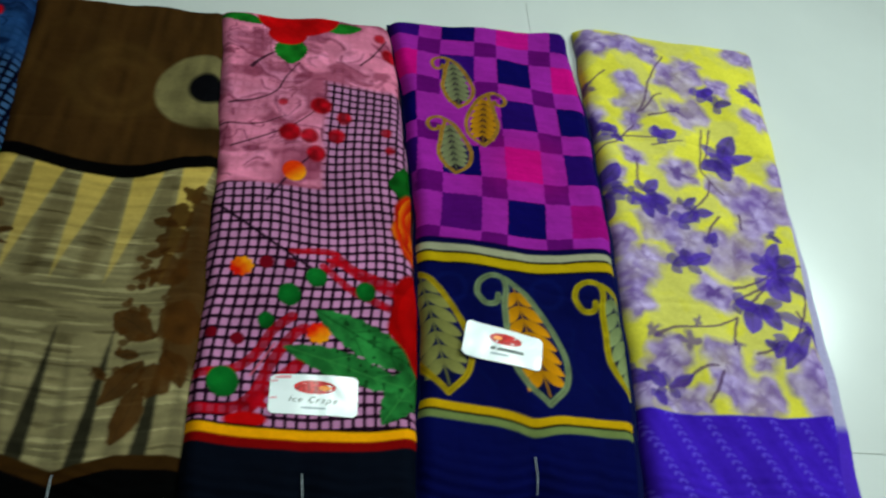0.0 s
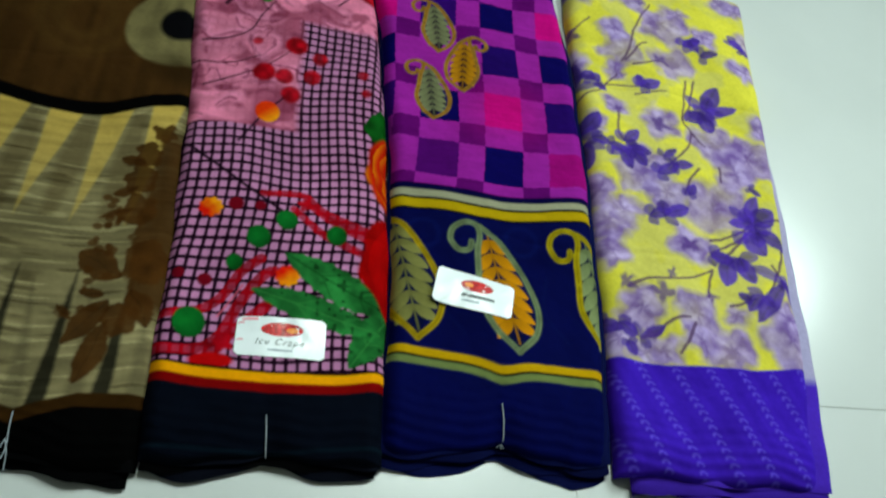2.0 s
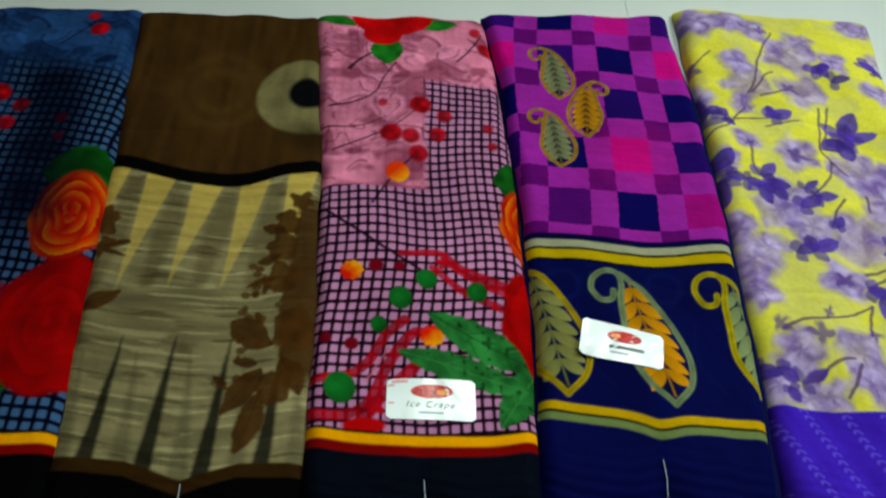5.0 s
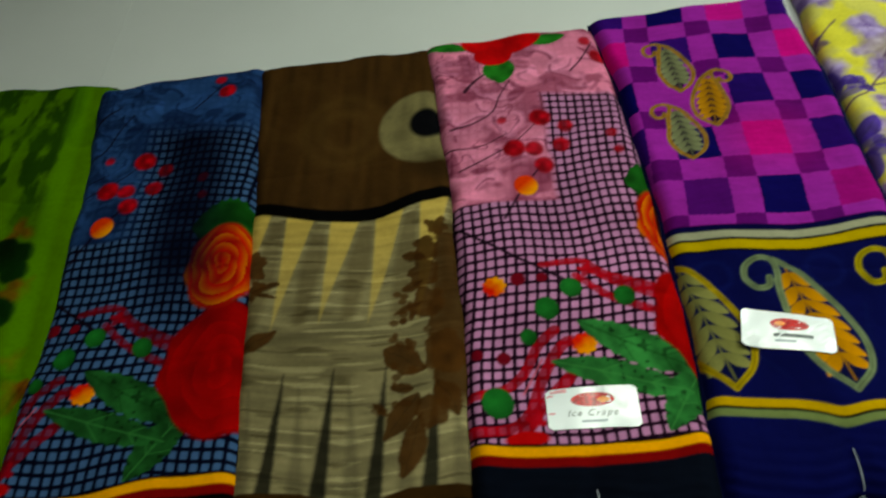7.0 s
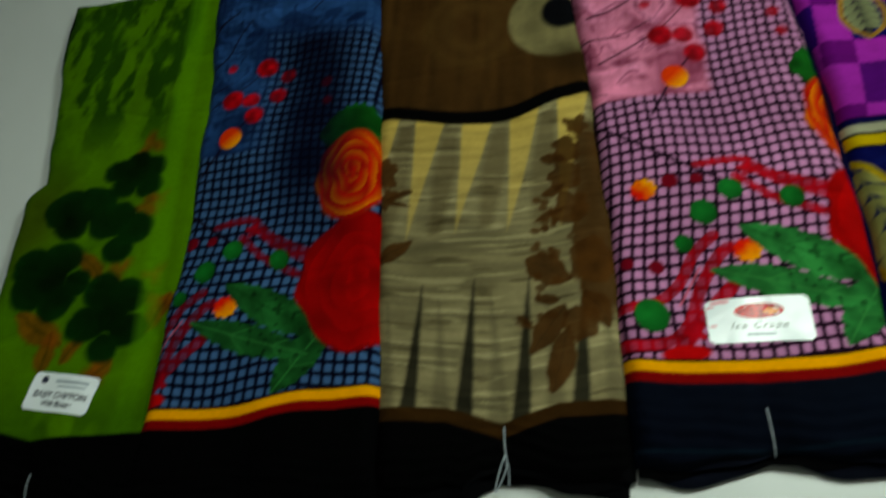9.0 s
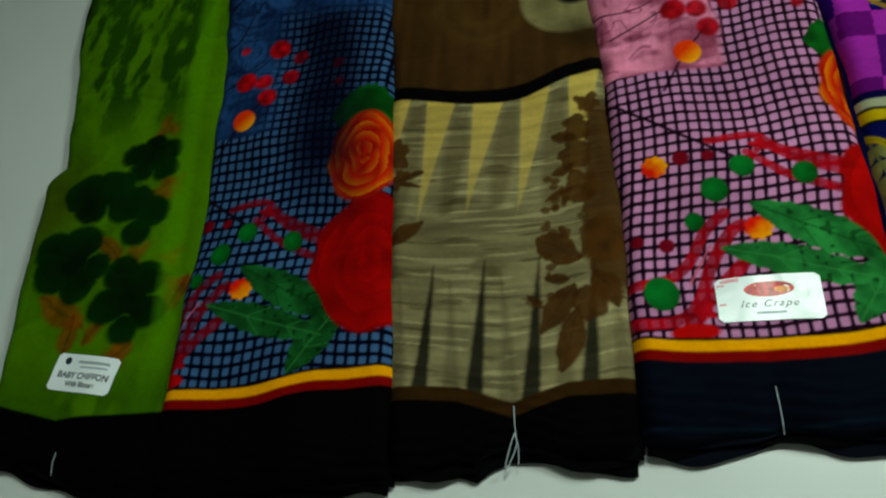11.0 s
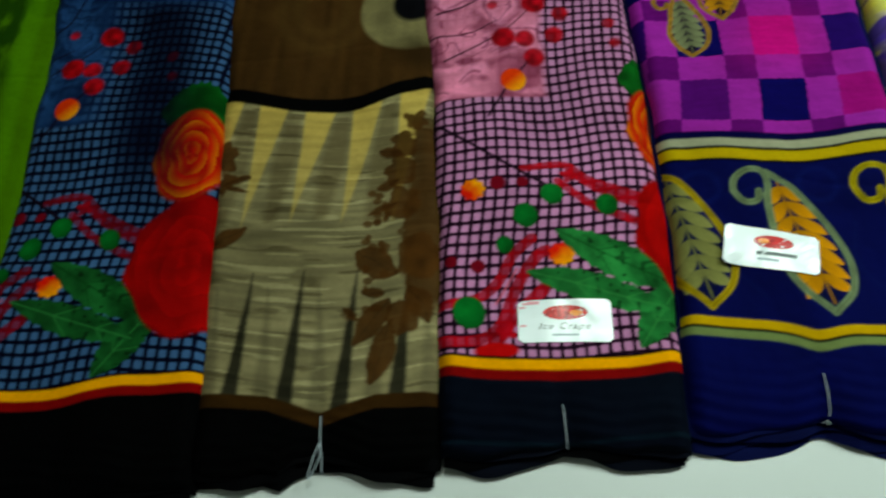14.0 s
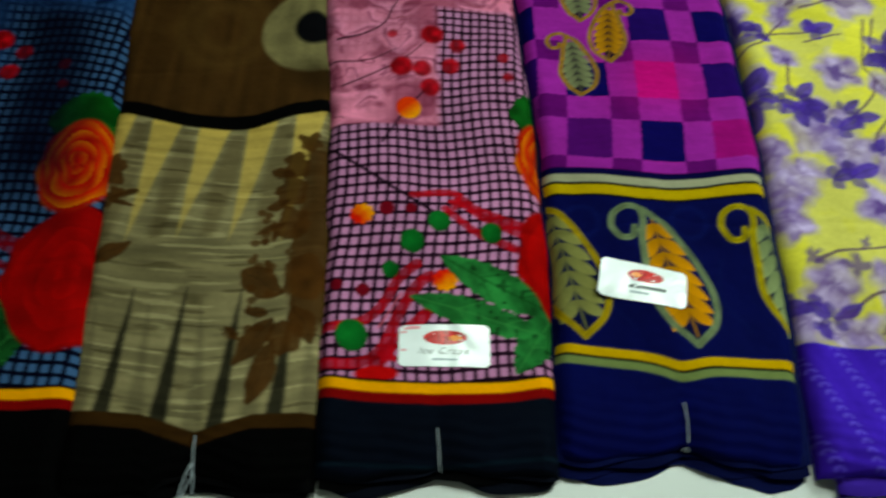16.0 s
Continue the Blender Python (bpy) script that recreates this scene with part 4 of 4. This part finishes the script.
def saree(cloth, printer, border, label, border_label, layers, layer_colours, sheet_label, dye=1.3):
    """dye: how deep its colours are."""
    thing = new("saree")
    thing.location = (0, 0, 0)
    tagged(thing, label, "saree", group="sarees laid in a row")
    step = 0.0011 / PLAN
    wide, long = cloth.right(0.2) - cloth.left(0.2), cloth.top[0] - cloth.bottom[0]
    rows, cols = int(long / step), int(wide / step)
    x, y, s, u, w, l = cloth.shape(rows, cols)
    z = cloth.lift(x, y, s, u, w, l, 0.0030, cloth.height, cloth.roll, cloth.ripple, 0.035)
    colour = np.clip(printer(x, y), 0, 1) ** dye
    mid = lambda a: (a[:-1, :-1] + a[1:, 1:]) / 2  # noqa: E731
    below = mid(y) < border(mid(x))
    for name, keep, text in (("printed_panel", ~below, ""), ("border_band", below, border_label)):
        me = grid_mesh(name, x * PLAN, y * PLAN, z, keep, colour)
        me.materials.append(CREPE)
        ob = new(name, me)
        ob.parent = thing
        tagged(ob, text)
    # the folds that lie underneath and show at the edges
    for k in range(layers):
        drop, inset = 0.0042 * (k + 1) - 0.0030, 0.003 + 0.0015 * k
        lx, ly, ls, lu, lw, ll = cloth.shape(140, 70, inset, drop, 0.0022 + 0.0008 * k)
        top = 0.0125 - 0.0032 * k
        lz = cloth.lift(lx, ly, ls, lu, lw, ll, max(top - 0.0036, 0.0004), top, 0.006, 0.0003, 0.012)
        tone = layer_colours[k % len(layer_colours)]
        paint = tone * (0.8 + 0.4 * fbm(lx, ly, 0.03, k))[..., None]
        if cloth.side_tone is not None:
            paint = over(paint, np.clip((ly - 0.03) / 0.01, 0, 1), cloth.side_tone)
        me = grid_mesh("under_fold", lx * PLAN, ly * PLAN, lz, None, paint)
        me.materials.append(CREPE)
        ob = new("under_fold", me)
        ob.parent = thing
        tagged(ob, sheet_label)

    def height_at(px, py):
        i = np.argmin((x - px) ** 2 + (y - py) ** 2)
        return float(z.flat[i])

    return thing, height_at


def flat_on(bm, at, turn, height_at, lift, curl=0.0):
    """Lays a flat mesh, in metres about its middle, on a cloth."""
    ca, sa = math.cos(radians(turn)), math.sin(radians(turn))
    for v in bm.verts:
        a, b, up = v.co
        px, py = at[0] + (a * ca - b * sa) / PLAN, at[1] + (a * sa + b * ca) / PLAN
        v.co = (px * PLAN, py * PLAN, height_at(px, py) + lift + up + curl * max(0.0, -a / 0.036 - 0.25) ** 2)
    return bm


def card(w, h, corner, nx=26, ny=14, thick=0.0004):
    """A thin card with rounded corners."""
    bm = bmesh.new()
    rows = []
    for j in range(ny + 1):
        b = (j / ny - 0.5) * h
        over_edge = max(0.0, abs(b) - (h / 2 - corner))
        half = w / 2 - (corner - math.sqrt(max(corner**2 - over_edge**2, 0)))
        rows.append([bm.verts.new(((i / nx * 2 - 1) * half, b, thick)) for i in range(nx + 1)])
    for r, s in zip(rows, rows[1:]):
        for i in range(nx):
            bm.faces.new((r[i], r[i + 1], s[i + 1], s[i]))
    rim = bmesh.ops.extrude_edge_only(bm, edges=[e for e in bm.edges if e.is_boundary])
    for v in (g for g in rim["geom"] if isinstance(g, bmesh.types.BMVert)):
        v.co.z -= thick
    return bm


def oval(w, h, cx, cy, n=28):
    bm = bmesh.new()
    mid = bm.verts.new((cx, cy, 0))
    rings = [[bm.verts.new((cx + f * w / 2 * math.cos(k * 2 * math.pi / n), cy + f * h / 2 * math.sin(k * 2 * math.pi / n), 0)) for k in range(n)] for f in (0.5, 1.0)]
    for k in range(n):
        bm.faces.new((mid, rings[0][k], rings[0][(k + 1) % n]))
        bm.faces.new((rings[0][k], rings[1][k], rings[1][(k + 1) % n], rings[0][(k + 1) % n]))
    return bm


def bars(lines):
    """Plain bars (x, y, width, height) in place of small writing."""
    bm = bmesh.new()
    for cx, cy, w, h in lines:
        n = 10
        for i in range(n):
            a, b = cx - w / 2 + w * i / n, cx - w / 2 + w * (i + 1) / n
            bm.faces.new([bm.verts.new(p) for p in ((a, cy - h / 2, 0), (b, cy - h / 2, 0), (b, cy + h / 2, 0), (a, cy + h / 2, 0))])
    return bm


def words(text, size, cx, cy, shear=0.0, bold=0.0, spacing=1.0):
    data = bpy.data.curves.new("words", "FONT")
    data.body, data.size, data.shear, data.offset, data.space_character = text, size, shear, bold, spacing
    data.align_x, data.align_y = "CENTER", "CENTER"
    ob = new("words", data)
    me = bpy.data.meshes.new_from_object(ob.evaluated_get(bpy.context.evaluated_depsgraph_get()))
    bpy.data.objects.remove(ob)
    bm = bmesh.new()
    bm.from_mesh(me)
    bpy.data.meshes.remove(me)
    for v in bm.verts:
        v.co.x, v.co.y = v.co.x + cx, v.co.y + cy
    return bm


def sticker(thing, height_at, at, turn, w, h, label, prints, curl=0.0):
    ob = part("sticker", flat_on(card(w, h, 0.0035), at, turn, height_at, 0.0006, curl), PAPER, thing, label)
    for name, bm, mat, lift in prints:
        part(name, flat_on(bm, at, turn, height_at, 0.0011 + lift, curl), mat, ob)


def stitch(thing, height_at, points, radius=0.00042):
    """A white tacking thread over the lower edge."""
    path = [(px * PLAN, py * PLAN, (height_at(px, py) if h is None else h) + 0.001) for px, py, h in points]
    part("tacking_thread", tube(path, radius), THREAD, thing, "loose white tacking thread")


def bend_up(points):
    """A smooth curve through places with heights."""
    flat, rise = bend([p[:2] for p in points], 28), np.interp(np.linspace(0, 1, 28), np.linspace(0, 1, len(points)), [p[2] for p in points])
    return [(a, b, float(h)) for (a, b), h in zip(flat, rise)]


BLACK, NAVY = rgb(3, 3, 4), rgb(8, 14, 58)
violet = rgb(70, 38, 176)

green = Cloth(((-0.06, -0.662), (0.13, -0.684), (0.60, -0.748)), ((-0.06, -0.440), (0.20, -0.450), (0.60, -0.490)), (-0.090, -0.106, -0.124), (0.618, 0.602), 1, height=0.0170, pinch=0.4, notch=0.024)
g_thing, g_height = saree(green, green_print, green_hem, "bright green printed saree with dark leaf clusters and black border", "plain black lower border", 3, (BLACK, BLACK, BLACK), "black folded layer beneath", 1.5)
blue = Cloth(((-0.06, -0.458), (0.20, -0.464), (0.58, -0.512)), ((-0.06, -0.214), (0.20, -0.235), (0.59, -0.272)), (-0.128, -0.124, -0.116), (0.585, 0.611), 2, height=0.0225)
b_thing, b_height = saree(blue, blue_print, lambda x: -0.0395 + 0.0075 * np.tanh((x + 0.325) / 0.03) + 0.004 * np.clip((x + 0.26) / 0.04, 0, 1), "blue checked saree with red rose print and black border", "plain black lower border", 3, (BLACK, BLACK, BLACK), "black folded layer beneath", 1.42)
brown = Cloth(((-0.06, -0.222), (0.20, -0.243), (0.59, -0.280)), ((-0.06, 0.006), (0.20, 0.000), (0.60, -0.034)), (-0.106, -0.083, -0.099), (0.604, 0.621), 3, height=0.0178, corner=(0.36, 0.008))
n_thing, n_height = saree(brown, brown_print, lambda x: brown_hem(x) - 0.0135, "brown and beige saree with ring and leaf print", "plain black lower border", 3, (BLACK, BLACK, BLACK), "black folded layer beneath", 1.42)
pink = Cloth(((-0.06, 0.001), (0.20, -0.0075), (0.61, -0.045)), ((-0.06, 0.2195), (0.20, 0.2215), (0.61, 0.193)), (-0.089, -0.077, -0.084), (0.621, 0.631), 4, height=0.0224)
p_thing, p_height = saree(pink, pink_print, lambda x: pink_hem(x) - 0.0185, "pink checked saree with flower print and dark border", "plain blue-black lower border", 3, (rgb(9, 12, 22), BLACK, rgb(9, 12, 22)), "blue-black folded layer beneath", 1.38)
# navy under folds spread right, their colour standing in for shade beside the yellow
purple = Cloth(((-0.06, 0.2165), (0.22, 0.2215), (0.63, 0.189)), ((-0.06, 0.443), (0.22, 0.463), (0.65, 0.460)), (-0.070, -0.057, -0.073), (0.648, 0.668), 5, height=0.0215, corner=(0.84, 0.003), spread=(0.004, 0.007))
u_thing, u_height = saree(purple, purple_print, lambda x: 0.006 + 0 * x, "magenta and navy checked saree with gold paisley border", "plain navy lower border", 4, (NAVY, NAVY * 0.7, NAVY), "navy folded layer beneath", 1.4)
yellow = Cloth(((-0.09, 0.449), (0.20, 0.4645), (0.68, 0.476)), ((-0.09, 0.670), (0.20, 0.712), (0.67, 0.772)), (-0.081, -0.086, -0.087), (0.694, 0.690), 6, tier=0.0075, tuck=0.012, height=0.0205, ripple=0.0022, roll=0.018, spread=(0.0, 0.017), side_tone=rgb(168, 160, 196))
y_thing, y_height = saree(yellow, yellow_print, lambda x: 0.0385 + 0.14 * np.clip(0.52 - x, 0, 0.1) + 0.10 * np.clip(x - 0.62, 0, 0.1), "yellow chiffon saree with lavender flowers and violet border", "violet border with raised chain pattern", 3, (violet, violet * 0.7, violet * 0.85), "violet and lavender folded layer beneath", 1.18)

# stickers and threads
sticker(p_thing, p_height, (0.1175, 0.0345), 0.2, 0.0725, 0.0365, "white paper sticker with a red oval mark",
        [("oval_mark", oval(0.0345, 0.0125, 0.0005, 0.0068), INK_RED, 0), ("gold_mark", oval(0.010, 0.0050, 0.009, 0.0062), INK_GOLD, 0.0002),
         ("lettering", words("Ice Crape", 0.0080, -0.001, -0.0050, 0.35, 0.0, 1.25), INK_GREY, 0), ("small_print", bars([(0, -0.0122, 0.020, 0.0016)]), INK_PALE, 0),
         ("pink_stamp", bars([(-0.0325, 0.004, 0.005, 0.018), (-0.026, 0.0158, 0.013, 0.003)]), INK_PINK, 0)])
sticker(u_thing, u_height, (0.3115, 0.103), -12.5, 0.0725, 0.0365, "white paper sticker with a red oval mark",
        [("oval_mark", oval(0.030, 0.0125, 0.0015, 0.006), INK_RED, 0), ("gold_mark", oval(0.008, 0.005, -0.006, 0.006), INK_GOLD, 0.0002),
         ("lettering", bars([(0.004, -0.005, 0.030, 0.0032)]), INK_GREY, 0), ("small_print", bars([(-0.002, -0.0105, 0.016, 0.002)]), INK_PALE, 0)], 0.006)
sticker(g_thing, g_height, (-0.555, -0.002), -8.5, 0.0665, 0.0345, "white paper sticker with dark lettering",
        [("round_mark", oval(0.007, 0.007, -0.021, 0.0105), INK_DARK, 0), ("pale_lines", bars([(0.008, 0.0105, 0.034, 0.0025), (0.009, 0.006, 0.03, 0.0015)]), INK_PALE, 0),
         ("lettering", words("BABY CHIFFON", 0.0080, 0.001, -0.0025, 0.0, 0.0002), INK_DARK, 0), ("small_lettering", words("With Blouse", 0.0064, 0.001, -0.0102, 0.0, 0.0002), INK_DARK, 0)])
stitch(p_thing, p_height, [(0.1115, -0.044, None), (0.113, -0.060, None), (0.114, -0.074, None), (0.1145, -0.079, None)])
stitch(u_thing, u_height, [(0.335, -0.018, None), (0.3365, -0.035, None), (0.336, -0.05, None), (0.3345, -0.059, None)])
stitch(u_thing, u_height, [(0.3305, -0.0575, None), (0.334, -0.056, None), (0.338, -0.0585, None)])
stitch(n_thing, n_height, [(-0.103, -0.050, None), (-0.1025, -0.064, None), (-0.101, -0.078, None)])
stitch(n_thing, n_height, bend_up([(-0.101, -0.076, 0.017), (-0.105, -0.086, 0.015), (-0.1095, -0.099, 0.010), (-0.1105, -0.1045, 0.007), (-0.107, -0.100, 0.009), (-0.1015, -0.090, 0.013), (-0.0995, -0.083, 0.015), (-0.101, -0.077, 0.017)]), 0.0005)
stitch(n_thing, n_height, bend_up([(-0.100, -0.080, 0.016), (-0.0985, -0.088, 0.013), (-0.099, -0.100, 0.008)]))
stitch(g_thing, g_height, [(-0.560, -0.084, None), (-0.562, -0.094, None), (-0.565, -0.105, 0.008)])

# ---- floor tiles ----
tile_bm = box(-0.3997, 0.3997, -0.3997, 0.3997, -0.012, 0.0, 0.0003)
tile_mesh = bpy.data.meshes.new("floor_tile")
tile_bm.to_mesh(tile_mesh)
tile_bm.free()
tile_mesh.materials.append(TILE)
for i in range(-3, 1):
    for j in range(-3, 3):
        tile = new("floor_tile", tile_mesh)
        tile.parent = floor
        tile.location = (0.349 + 0.4 + 0.8 * i, 0.011 + 0.4 + 0.8 * j, 0)
